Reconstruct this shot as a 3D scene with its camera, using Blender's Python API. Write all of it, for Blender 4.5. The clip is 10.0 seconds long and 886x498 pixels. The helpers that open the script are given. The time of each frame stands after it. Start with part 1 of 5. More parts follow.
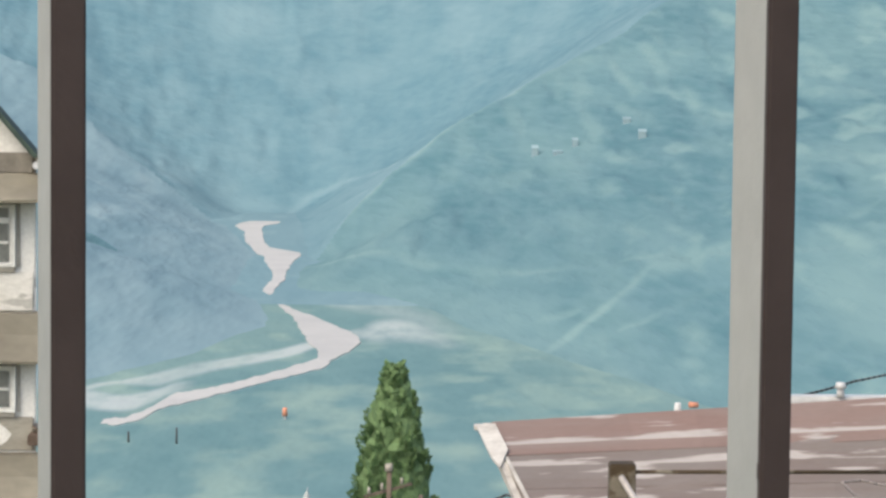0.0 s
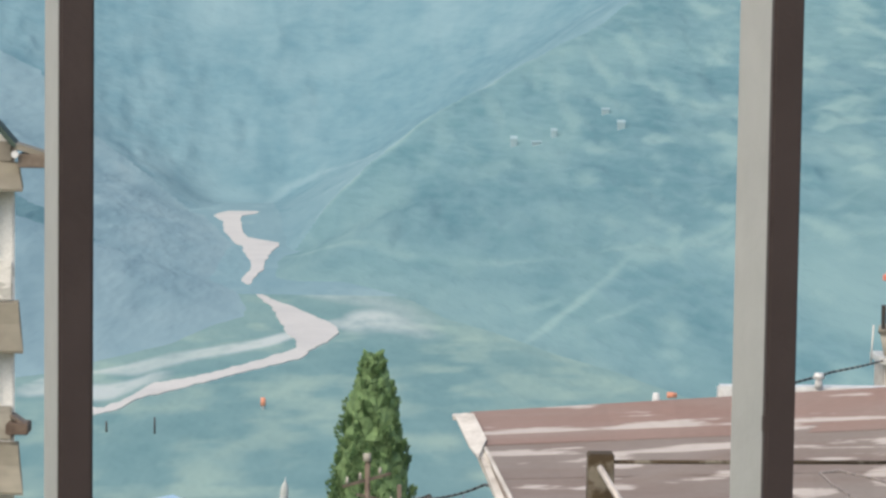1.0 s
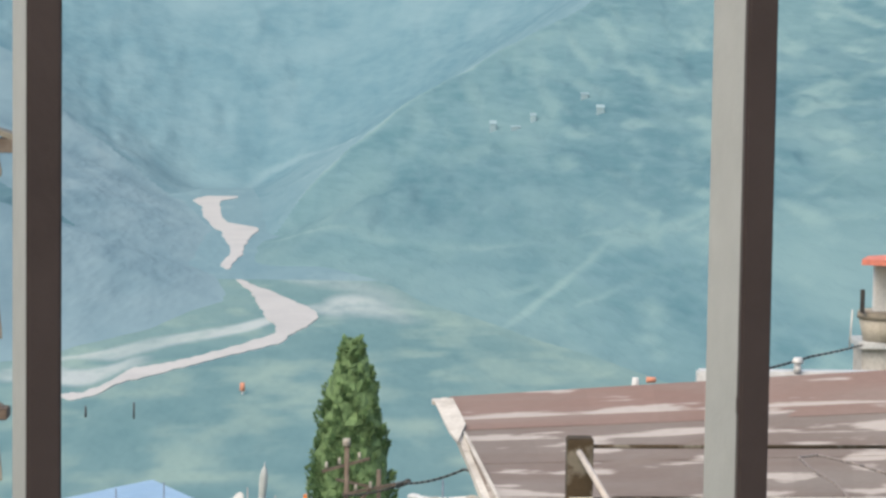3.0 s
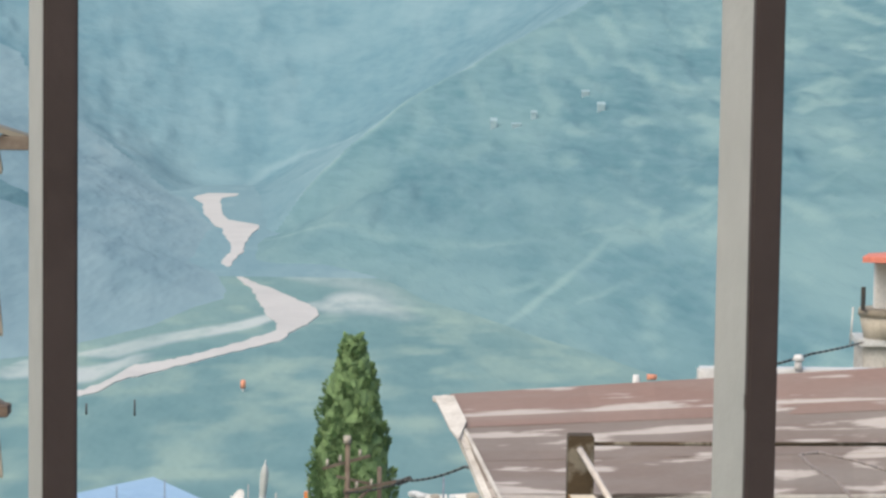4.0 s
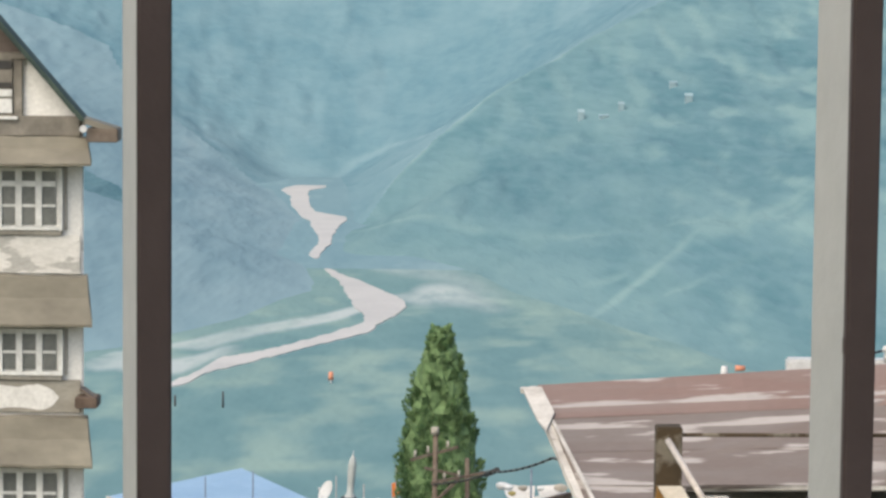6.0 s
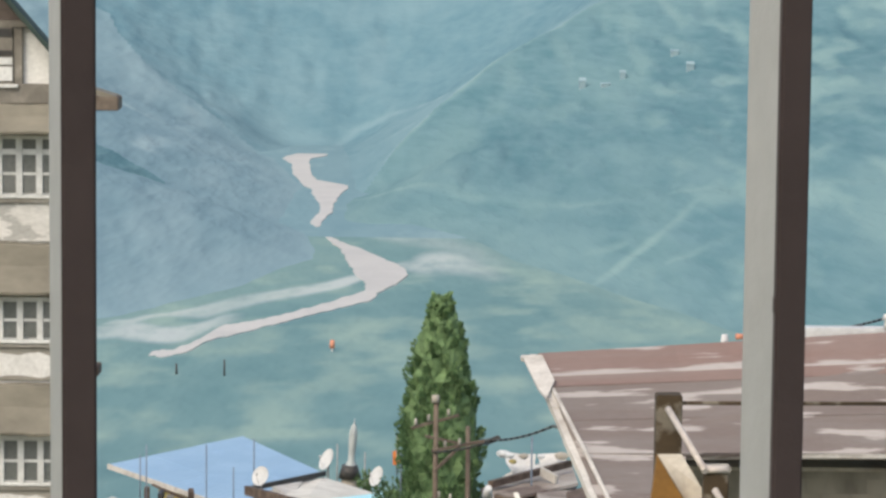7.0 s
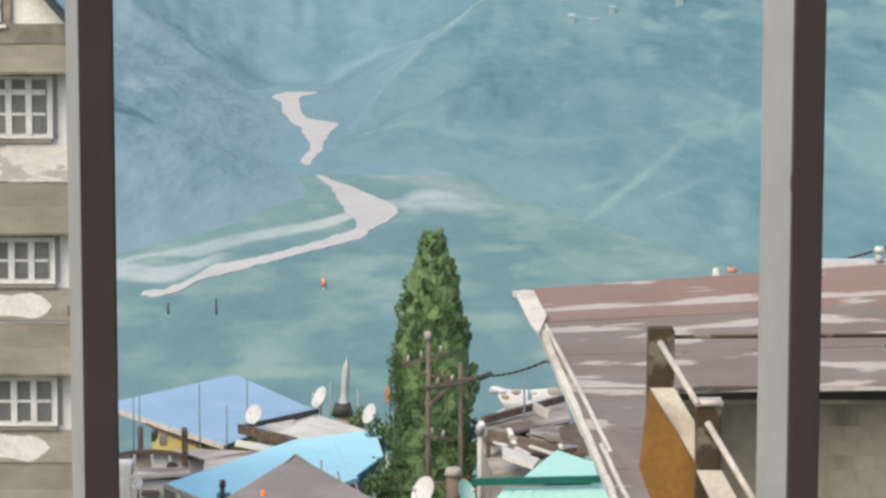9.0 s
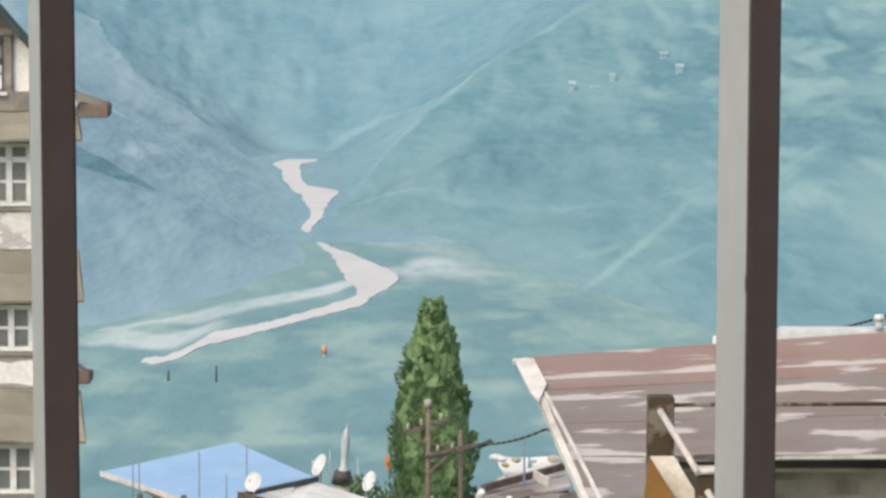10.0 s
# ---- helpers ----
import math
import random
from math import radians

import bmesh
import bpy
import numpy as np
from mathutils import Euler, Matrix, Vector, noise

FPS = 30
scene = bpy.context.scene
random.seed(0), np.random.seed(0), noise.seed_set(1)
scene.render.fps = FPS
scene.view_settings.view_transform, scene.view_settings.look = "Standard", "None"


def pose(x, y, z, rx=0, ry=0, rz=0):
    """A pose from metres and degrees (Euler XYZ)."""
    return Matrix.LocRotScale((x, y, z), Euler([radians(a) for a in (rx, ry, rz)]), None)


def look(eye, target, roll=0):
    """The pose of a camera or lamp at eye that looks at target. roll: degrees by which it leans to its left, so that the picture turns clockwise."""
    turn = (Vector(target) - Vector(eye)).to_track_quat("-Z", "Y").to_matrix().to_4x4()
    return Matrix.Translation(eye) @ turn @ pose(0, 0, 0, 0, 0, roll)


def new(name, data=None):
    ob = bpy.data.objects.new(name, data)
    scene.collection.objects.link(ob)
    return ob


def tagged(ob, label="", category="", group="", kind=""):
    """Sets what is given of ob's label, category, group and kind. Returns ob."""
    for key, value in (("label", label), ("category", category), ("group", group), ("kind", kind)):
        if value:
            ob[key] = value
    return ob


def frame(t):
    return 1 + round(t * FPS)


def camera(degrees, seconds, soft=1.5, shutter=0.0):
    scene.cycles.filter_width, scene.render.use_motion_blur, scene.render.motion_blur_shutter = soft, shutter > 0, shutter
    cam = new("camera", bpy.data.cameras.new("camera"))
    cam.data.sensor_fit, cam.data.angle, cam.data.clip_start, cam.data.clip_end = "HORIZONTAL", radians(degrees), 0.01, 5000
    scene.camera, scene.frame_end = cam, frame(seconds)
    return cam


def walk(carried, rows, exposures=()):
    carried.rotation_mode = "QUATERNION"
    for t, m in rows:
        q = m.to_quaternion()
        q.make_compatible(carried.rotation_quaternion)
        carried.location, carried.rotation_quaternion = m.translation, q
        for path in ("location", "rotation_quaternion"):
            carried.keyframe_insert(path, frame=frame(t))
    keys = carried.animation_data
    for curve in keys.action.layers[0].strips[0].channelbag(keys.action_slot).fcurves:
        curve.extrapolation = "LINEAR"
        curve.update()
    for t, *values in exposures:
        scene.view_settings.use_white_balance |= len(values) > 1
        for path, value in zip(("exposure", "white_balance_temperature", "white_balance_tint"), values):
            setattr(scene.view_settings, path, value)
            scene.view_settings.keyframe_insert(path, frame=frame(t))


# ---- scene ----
cam = camera(17.82, 10.0, soft=2.8)
walk(cam, [
    (0, pose(-0.0014, -0.0003, 1.5274, 85.4474, -0.6233, -0.7048)),
    (0.2, pose(-0.0027, 0.0007, 1.5252, 85.3836, -0.6819, -1.0995)),
    (0.5, pose(-0.0066, 0.0003, 1.5220, 85.2837, -0.7697, -1.1353)),
    (1, pose(-0.0061, -0.0007, 1.5205, 85.2565, -0.7894, -1.1266)),
    (1.5, pose(-0.0051, -0.0002, 1.5173, 85.1283, -0.8249, -1.0863)),
    (2, pose(-0.0036, 0.0011, 1.5188, 85.1153, -0.7307, -1.3556)),
    (2.5, pose(-0.0035, 0.0021, 1.5177, 84.9473, -0.7188, -1.4988)),
    (2.7, pose(-0.0040, 0.0036, 1.5184, 84.9558, -0.7802, -1.5233)),
    (3.8, pose(-0.0058, -0.0018, 1.5206, 84.9229, -0.7818, -1.5838)),
    (4, pose(-0.0067, -0.0022, 1.5201, 84.9006, -0.7995, -1.5322)),
    (4.2, pose(-0.0089, -0.0022, 1.5205, 84.8835, -0.7496, -1.2077)),
    (4.5, pose(-0.0103, -0.0040, 1.5211, 84.8693, -0.6748, -0.4675)),
    (5, pose(-0.0080, -0.0041, 1.5197, 84.8461, -0.6431, 0.0345)),
    (5.5, pose(-0.0091, -0.0022, 1.5149, 84.8138, -0.6040, 0.1863)),
    (5.7, pose(-0.0090, -0.0006, 1.5131, 84.8321, -0.5839, 0.2043)),
    (6.8, pose(0.0008, 0.0011, 1.5096, 84.0924, -0.5184, 0.2486)),
    (7, pose(0.0046, 0.0005, 1.5097, 84.0718, -0.5741, 0.2532)),
    (7.2, pose(0.0088, -0.0005, 1.5079, 84.0744, -0.3980, 0.2046)),
    (7.5, pose(0.0086, 0.0010, 1.5053, 83.7394, -0.1338, 0.0169)),
    (8, pose(0.0062, 0.0019, 1.5010, 83.1509, -0.0679, 0.0311)),
    (8.2, pose(0.0084, 0.0032, 1.5007, 82.9246, -0.0670, 0.0291)),
    (8.5, pose(0.0071, 0.0002, 1.5002, 82.8313, -0.0657, -0.0221)),
    (9, pose(0.0000, 0.0000, 1.5000, 82.7976, -0.0559, 0.0071)),
    (9.5, pose(0.0026, -0.0026, 1.5043, 82.7839, -0.0840, 0.0235)),
    (9.7, pose(0.0051, -0.0054, 1.5052, 83.1196, -0.0919, 0.0432)),
    (10, pose(0.0072, -0.0069, 1.5066, 84.1625, -0.1037, 0.0216)),
], exposures=((0.0, 0.77, 6770, 7), (3.0, 0.77, 6770, 7), (5.5, 0.75, 6820, 7), (7.0, 0.66, 6820, 7), (8.0, 0.73, 6770, 7), (9.7, 0.72, 6770, 7), (10.0, 0.85, 6770, 7)))

# ---- light: bright overcast day ----
world = bpy.data.worlds.new("overcast_sky")
scene.world = world
world.use_nodes = True
wn = world.node_tree
sky = wn.nodes.new("ShaderNodeTexSky")
sky.sky_type, sky.sun_disc = "NISHITA", False
sky.sun_elevation, sky.sun_rotation = radians(48), radians(215)
sky.dust_density, sky.air_density, sky.ozone_density = 4.0, 1.0, 1.0
wn.nodes["Background"].inputs["Strength"].default_value = 0.15
wn.links.new(sky.outputs[0], wn.nodes["Background"].inputs["Color"])
sun = new("sun", bpy.data.lights.new("sun", "SUN"))
sun.data.energy, sun.data.angle, sun.data.color = 0.6, radians(40), (1.0, 0.93, 0.84)
sun_from = Vector((math.sin(radians(215)) * math.cos(radians(48)), math.cos(radians(215)) * math.cos(radians(48)), math.sin(radians(48))))
sun.matrix_world = look(sun_from * 50, (0, 0, 0))


# ---- materials ----
def surface(name, color, other=None, rough=0.75, scale=1.5, fine=14.0, bump=0.25, mix=(0.38, 0.66), stretch=(1, 1, 1),
            spec=0.3, tone=0.1, metallic=0.0, third=None, third_mix=(0.55, 0.7), third_scale=None, turn=0.0, lean=0.0, bands=()):
    """A surface with broad patches of a second colour, fine grain, piece-to-piece tone and relief."""
    m = bpy.data.materials.new(name)
    m.use_nodes = True
    nt = m.node_tree
    b = nt.nodes["Principled BSDF"]
    co = nt.nodes.new("ShaderNodeTexCoord")
    mp = nt.nodes.new("ShaderNodeMapping")
    mp.inputs["Scale"].default_value = stretch
    yaw, pitch = nt.nodes.new("ShaderNodeMapping"), nt.nodes.new("ShaderNodeMapping")
    yaw.inputs["Rotation"].default_value, pitch.inputs["Rotation"].default_value = (0, 0, turn), (0, lean, 0)
    nt.links.new(co.outputs["Object"], yaw.inputs[0])
    nt.links.new(yaw.outputs[0], pitch.inputs[0])
    nt.links.new(pitch.outputs[0], mp.inputs[0])

    def noise_node(sc, detail):
        n = nt.nodes.new("ShaderNodeTexNoise")
        n.inputs["Scale"].default_value, n.inputs["Detail"].default_value = sc, detail
        nt.links.new(mp.outputs[0], n.inputs["Vector"])
        return n

    def ramp(src, lo, hi):
        r = nt.nodes.new("ShaderNodeMapRange")
        r.inputs[1].default_value, r.inputs[2].default_value = lo, hi
        nt.links.new(src, r.inputs[0])
        return r.outputs[0]

    def blend(fac, a, c, kind="MIX"):
        x = nt.nodes.new("ShaderNodeMix")
        x.data_type, x.blend_type = "RGBA", kind
        for sock, v in ((x.inputs[0], fac), (x.inputs[6], a), (x.inputs[7], c)):
            if isinstance(v, (int, float)):
                sock.default_value = v
            elif isinstance(v, tuple):
                sock.default_value = (*v, 1)
            else:
                nt.links.new(v, sock)
        return x.outputs[2]

    broad = noise_node(scale, 5)
    col = blend(ramp(broad.outputs[0], *mix), tuple(color), tuple(other or [c * 0.75 for c in color]))
    if third:
        wide = noise_node(third_scale or scale * 0.6, 6)
        worn = wide.outputs[0]
        if bands:
            geo, turned, split = nt.nodes.new("ShaderNodeNewGeometry"), nt.nodes.new("ShaderNodeMapping"), nt.nodes.new("ShaderNodeSeparateXYZ")
            turned.inputs["Rotation"].default_value = (0, 0, turn)
            nt.links.new(geo.outputs["Position"], turned.inputs[0])
            nt.links.new(turned.outputs[0], split.inputs[0])
            for lo, hi, gain in bands:
                rise, drop, both, add = nt.nodes.new("ShaderNodeMapRange"), nt.nodes.new("ShaderNodeMapRange"), nt.nodes.new("ShaderNodeMath"), nt.nodes.new("ShaderNodeMath")
                for node, a, c in ((rise, lo, lo + 0.02), (drop, hi, lo + 0.02)):
                    node.inputs[1].default_value, node.inputs[2].default_value = a, c
                    nt.links.new(split.outputs[1], node.inputs[0])
                both.operation, add.operation, add.inputs[1].default_value = "MULTIPLY", "MULTIPLY_ADD", gain
                nt.links.new(rise.outputs[0], both.inputs[0])
                nt.links.new(drop.outputs[0], both.inputs[1])
                nt.links.new(both.outputs[0], add.inputs[0])
                nt.links.new(worn, add.inputs[2])
                worn = add.outputs[0]
        col = blend(ramp(worn, *third_mix), col, tuple(third))
    grain = noise_node(fine, 4)
    gr = nt.nodes.new("ShaderNodeMapRange")
    gr.inputs[1].default_value, gr.inputs[2].default_value, gr.inputs[3].default_value, gr.inputs[4].default_value = 0.3, 0.7, 1 - tone, 1 + tone
    nt.links.new(grain.outputs[0], gr.inputs[0])
    info = nt.nodes.new("ShaderNodeObjectInfo")
    rr = nt.nodes.new("ShaderNodeMapRange")
    rr.inputs[3].default_value, rr.inputs[4].default_value = 1 - tone * 0.6, 1 + tone * 0.6
    nt.links.new(info.outputs["Random"], rr.inputs[0])
    mul = nt.nodes.new("ShaderNodeMath")
    mul.operation = "MULTIPLY"
    nt.links.new(gr.outputs[0], mul.inputs[0])
    nt.links.new(rr.outputs[0], mul.inputs[1])
    sc = nt.nodes.new("ShaderNodeVectorMath")
    sc.operation = "SCALE"
    nt.links.new(col, sc.inputs[0])
    nt.links.new(mul.outputs[0], sc.inputs["Scale"])
    nt.links.new(sc.outputs[0], b.inputs["Base Color"])
    b.inputs["Roughness"].default_value, b.inputs["Specular IOR Level"].default_value, b.inputs["Metallic"].default_value = rough, spec, metallic
    bp = nt.nodes.new("ShaderNodeBump")
    bp.inputs["Strength"].default_value, bp.inputs["Distance"].default_value = bump, 0.02
    nt.links.new(grain.outputs[0], bp.inputs["Height"])
    nt.links.new(bp.outputs[0], b.inputs["Normal"])
    return m


def cover(name, forest, forest_dark, grass_and_lift, scale, rough=0.95, patch=0.012, gravel=None, lie=(1, 0.6, 1), contrast=1.0):
    """Distant woodland with haze in its colours: tree-crown mottling, grassy where the mesh's attribute says so."""
    m = bpy.data.materials.new(name)
    m.use_nodes = True
    nt = m.node_tree
    b = nt.nodes["Principled BSDF"]
    co = nt.nodes.new("ShaderNodeTexCoord")

    def n_(sc, det, stretch=(1, 1, 1)):
        mp = nt.nodes.new("ShaderNodeMapping")
        mp.inputs["Scale"].default_value = stretch
        nt.links.new(co.outputs["Object"], mp.inputs[0])
        n = nt.nodes.new("ShaderNodeTexNoise")
        n.inputs["Scale"].default_value, n.inputs["Detail"].default_value = sc, det
        nt.links.new(mp.outputs[0], n.inputs["Vector"])
        return n.outputs[0]

    def mr(src, lo, hi, a=0.0, c=1.0):
        r = nt.nodes.new("ShaderNodeMapRange")
        for k, v in enumerate((lo, hi, a, c)):
            r.inputs[k + 1].default_value = v
        nt.links.new(src, r.inputs[0])
        return r.outputs[0]

    def mx(fac, a, c):
        x = nt.nodes.new("ShaderNodeMix")
        x.data_type = "RGBA"
        for sock, v in ((x.inputs[0], fac), (x.inputs[6], a), (x.inputs[7], c)):
            if isinstance(v, tuple):
                sock.default_value = (*v, 1)
            else:
                nt.links.new(v, sock)
        return x.outputs[2]

    crowns = n_(scale, 3, lie)
    fine = n_(scale * 2.4, 2, lie)
    both = nt.nodes.new("ShaderNodeMath")
    both.operation = "ADD"
    nt.links.new(mr(crowns, 0.5 - 0.2 / contrast, 0.5 + 0.2 / contrast, 0.0, 0.55), both.inputs[0])
    nt.links.new(mr(fine, 0.5 - 0.18 / contrast, 0.5 + 0.18 / contrast, 0.0, 0.45), both.inputs[1])
    col = mx(both.outputs[0], forest_dark, forest)
    broad = n_(patch, 4, lie)
    soft = tuple(0.80 * a + 0.20 * c for a, c in zip(forest, grass_and_lift))
    col = mx(mr(broad, 0.5, 0.72), col, soft)
    at = nt.nodes.new("ShaderNodeAttribute")
    at.attribute_name = "grass_and_lift"
    ad = nt.nodes.new("ShaderNodeMath")
    ad.operation = "MULTIPLY"
    nt.links.new(at.outputs["Fac"], ad.inputs[0])
    nt.links.new(mr(n_(scale * 0.7, 3, lie), 0.3, 0.55, 0.45, 1.0), ad.inputs[1])
    col = mx(ad.outputs[0], col, grass_and_lift)
    if gravel:
        ga = nt.nodes.new("ShaderNodeAttribute")
        ga.attribute_name = "gravel"
        gm = nt.nodes.new("ShaderNodeMath")
        gm.operation = "MULTIPLY"
        nt.links.new(ga.outputs["Fac"], gm.inputs[0])
        nt.links.new(mr(n_(0.07, 4, (1, 0.3, 1)), 0.3, 0.52, 0.5, 1.0), gm.inputs[1])
        col = mx(gm.outputs[0], col, gravel)
    nt.links.new(col, b.inputs["Base Color"])
    b.inputs["Roughness"].default_value, b.inputs["Specular IOR Level"].default_value = rough, 0.0
    bp = nt.nodes.new("ShaderNodeBump")
    bp.inputs["Strength"].default_value, bp.inputs["Distance"].default_value = 0.4, 3.0
    nt.links.new(both.outputs[0], bp.inputs["Height"])
    nt.links.new(bp.outputs[0], b.inputs["Normal"])
    return m


# Haze over the distant slopes is put into these base colours as blue.
M_back = cover("hazed_far_forest", (0.152, 0.256, 0.294), (0.104, 0.201, 0.246), (0.25, 0.355, 0.38), 0.055, lie=(0.6, 0.55, 1.1))
# Left slope is coloured paler still, making up for its shaded side.
M_left = cover("hazed_left_forest", (0.208, 0.306, 0.340), (0.176, 0.274, 0.312), (0.330, 0.425, 0.445), 0.050, lie=(0.6, 0.16, 1.8))
M_gorge = cover("hazed_gorge_forest", (0.168, 0.274, 0.310), (0.128, 0.228, 0.270), (0.235, 0.340, 0.365), 0.050, lie=(0.6, 0.16, 1.8))
M_right = cover("hazed_right_forest", (0.132, 0.230, 0.258), (0.086, 0.176, 0.207), (0.238, 0.350, 0.340), 0.060, lie=(0.6, 0.16, 1.9), contrast=1.25)
# Mist over the valley is likewise put into its field colours.
M_valley = cover("hazed_valley_fields", (0.156, 0.260, 0.268), (0.118, 0.216, 0.232), (0.232, 0.330, 0.304), 0.05, gravel=(0.425, 0.468, 0.462), lie=(0.7, 0.22, 1))
M_slope = surface("scrub_slope", (0.07, 0.10, 0.045), (0.13, 0.12, 0.08), scale=0.25, fine=4.0, bump=0.6)
M_river = surface("silty_river", (0.50, 0.482, 0.455), (0.45, 0.436, 0.415), rough=0.6, scale=0.03, fine=0.4, bump=0.1, tone=0.04)
M_plaster = surface("white_plaster", (0.72, 0.715, 0.69), (0.66, 0.655, 0.63), scale=0.9, third=(0.40, 0.39, 0.36), third_mix=(0.66, 0.76), third_scale=1.6)
M_stained = surface("peeling_plaster", (0.64, 0.63, 0.60), (0.55, 0.54, 0.505), scale=1.2, third=(0.38, 0.375, 0.35), third_mix=(0.51, 0.56), third_scale=2.6, stretch=(0.7, 1, 1.5))
M_bare = surface("bare_render", (0.30, 0.285, 0.245), (0.23, 0.215, 0.185), scale=1.6, third=(0.22, 0.205, 0.175), third_mix=(0.62, 0.72), stretch=(0.6, 1, 1.8))
M_skim = surface("white_skim_coat", (0.64, 0.635, 0.61), (0.56, 0.555, 0.53), scale=2.0)
M_band = surface("weathered_band", (0.33, 0.305, 0.26), (0.44, 0.415, 0.37), scale=1.4, third=(0.24, 0.22, 0.19), third_mix=(0.58, 0.7))
M_canopy = surface("mossy_slab", (0.215, 0.199, 0.158), (0.152, 0.140, 0.112), scale=0.9, fine=5, stretch=(0.7, 1, 1.2), tone=0.09)
M_frame = surface("white_window_paint", (0.665, 0.67, 0.65), (0.58, 0.585, 0.565), rough=0.5, scale=3)
M_glass = surface("dull_window_glass", (0.125, 0.135, 0.13), (0.19, 0.195, 0.187), rough=0.12, spec=0.6, scale=1.2, bump=0.02)
M_beam = surface("weathered_beam", (0.19, 0.155, 0.125), (0.12, 0.095, 0.075), scale=4)
M_darkwood = surface("dark_wood", (0.085, 0.06, 0.045), (0.15, 0.11, 0.085), scale=4)
M_roofgreen = surface("dark_green_roof", (0.03, 0.05, 0.045), (0.05, 0.075, 0.06), scale=2)
M_mauve = surface("faded_red_sheet", (0.172, 0.139, 0.124), (0.198, 0.175, 0.160), rough=0.7, scale=1.1, fine=20, tone=0.06,
                  third=(0.38, 0.345, 0.32), third_mix=(0.585, 0.63), third_scale=2.0, stretch=(0.30, 2.1, 2.1), turn=-0.2099, lean=0.0396,
                  bands=((36.30, 36.52, 0.22), (35.78, 36.02, 0.17), (34.46, 34.62, 0.16)))
M_mauve_top = surface("less_faded_red_sheet", (0.212, 0.142, 0.122), (0.222, 0.170, 0.150), rough=0.7, scale=1.1, fine=20, tone=0.06,
                      third=(0.38, 0.345, 0.32), third_mix=(0.60, 0.66), third_scale=2.0, stretch=(0.30, 2.1, 2.1), turn=-0.2099, lean=0.0396,
                      bands=((36.30, 36.52, 0.22),))
# Haze over the far houses is put into this blue-grey wall colour.
M_far_white = surface("hazed_white_wall", (0.255, 0.352, 0.38), (0.235, 0.33, 0.358), scale=0.4)
M_white_trim = surface("chipped_white_trim", (0.52, 0.495, 0.455), (0.40, 0.37, 0.335), scale=3, mix=(0.46, 0.66))
M_concrete = surface("mossy_concrete", (0.37, 0.33, 0.265), (0.24, 0.21, 0.165), scale=1.3, third=(0.46, 0.42, 0.35), third_mix=(0.52, 0.7), stretch=(1, 1, 1.8))
M_post = surface("brown_post", (0.055, 0.038, 0.02), (0.16, 0.14, 0.11), scale=3.5, mix=(0.52, 0.62))
M_ochre = surface("ochre_paint", (0.245, 0.125, 0.030), (0.185, 0.095, 0.026), scale=1.5, third=(0.55, 0.45, 0.3), third_mix=(0.7, 0.78))
M_cream = surface("cream_paint", (0.46, 0.42, 0.35), (0.38, 0.34, 0.28), scale=2)
M_rail = surface("pale_rail_paint", (0.56, 0.51, 0.46), (0.44, 0.39, 0.35), scale=6, rough=0.5)
M_blue = surface("blue_sheet", (0.235, 0.365, 0.505), (0.27, 0.405, 0.545), rough=0.55, scale=0.8, tone=0.05)
M_cyan = surface("light_blue_sheet", (0.45, 0.79, 0.88), (0.40, 0.74, 0.84), rough=0.55, scale=0.8, tone=0.05)
M_mint = surface("mint_sheet", (0.36, 0.64, 0.555), (0.41, 0.68, 0.60), rough=0.55, scale=1, tone=0.05)
M_green = surface("dark_green_paint", (0.0, 0.085, 0.065), (0.01, 0.12, 0.09), rough=0.5, scale=2)
M_grey_roof = surface("grey_brown_sheet", (0.27, 0.235, 0.22), (0.21, 0.185, 0.175), scale=1.0, tone=0.06)
M_old_sheet = surface("weathered_sheet", (0.44, 0.40, 0.36), (0.26, 0.215, 0.18), scale=1.0, third=(0.16, 0.12, 0.10), third_mix=(0.58, 0.68))
M_pale_sheet = surface("pale_sheet", (0.66, 0.635, 0.57), (0.53, 0.50, 0.44), scale=0.9, third=(0.30, 0.25, 0.22), third_mix=(0.62, 0.7))
M_yellow = surface("yellow_wall", (0.50, 0.41, 0.14), (0.42, 0.34, 0.12), scale=1.5)
M_white = surface("white_enamel", (0.56, 0.565, 0.555), (0.49, 0.495, 0.485), rough=0.4, scale=3)
# Whitewash greyed to carry the haze in front of the monument.
M_spire = surface("hazed_whitewash", (0.40, 0.43, 0.425), (0.33, 0.36, 0.355), scale=1.5)
M_mast = surface("dull_blue_grey_pole", (0.19, 0.235, 0.295), (0.14, 0.175, 0.22), rough=0.6, scale=4)
M_steel = surface("galvanised_steel", (0.34, 0.34, 0.33), (0.25, 0.24, 0.23), rough=0.5, metallic=0.4, scale=6)
M_black = surface("dark_metal", (0.035, 0.035, 0.035), (0.06, 0.055, 0.05), rough=0.5, scale=5)
M_rust = surface("rusty_pole", (0.17, 0.135, 0.105), (0.12, 0.09, 0.07), scale=3)
M_faded_red = surface("faded_red_edge", (0.60, 0.20, 0.14), (0.52, 0.17, 0.12), scale=3)
M_orange = surface("orange_plastic", (0.75, 0.22, 0.05), (0.62, 0.17, 0.05), scale=4)
M_washed = surface("washed_orange", (0.60, 0.27, 0.17), (0.52, 0.22, 0.14), scale=4)
M_gable = surface("gable_boards", (0.135, 0.108, 0.094), (0.10, 0.083, 0.073), scale=2.0, stretch=(1, 1, 4))
M_block = surface("stained_blockwork", (0.285, 0.258, 0.205), (0.150, 0.133, 0.104), scale=1.1, fine=9, tone=0.05, third=(0.34, 0.31, 0.255), third_mix=(0.52, 0.66), stretch=(1.6, 1, 0.7))
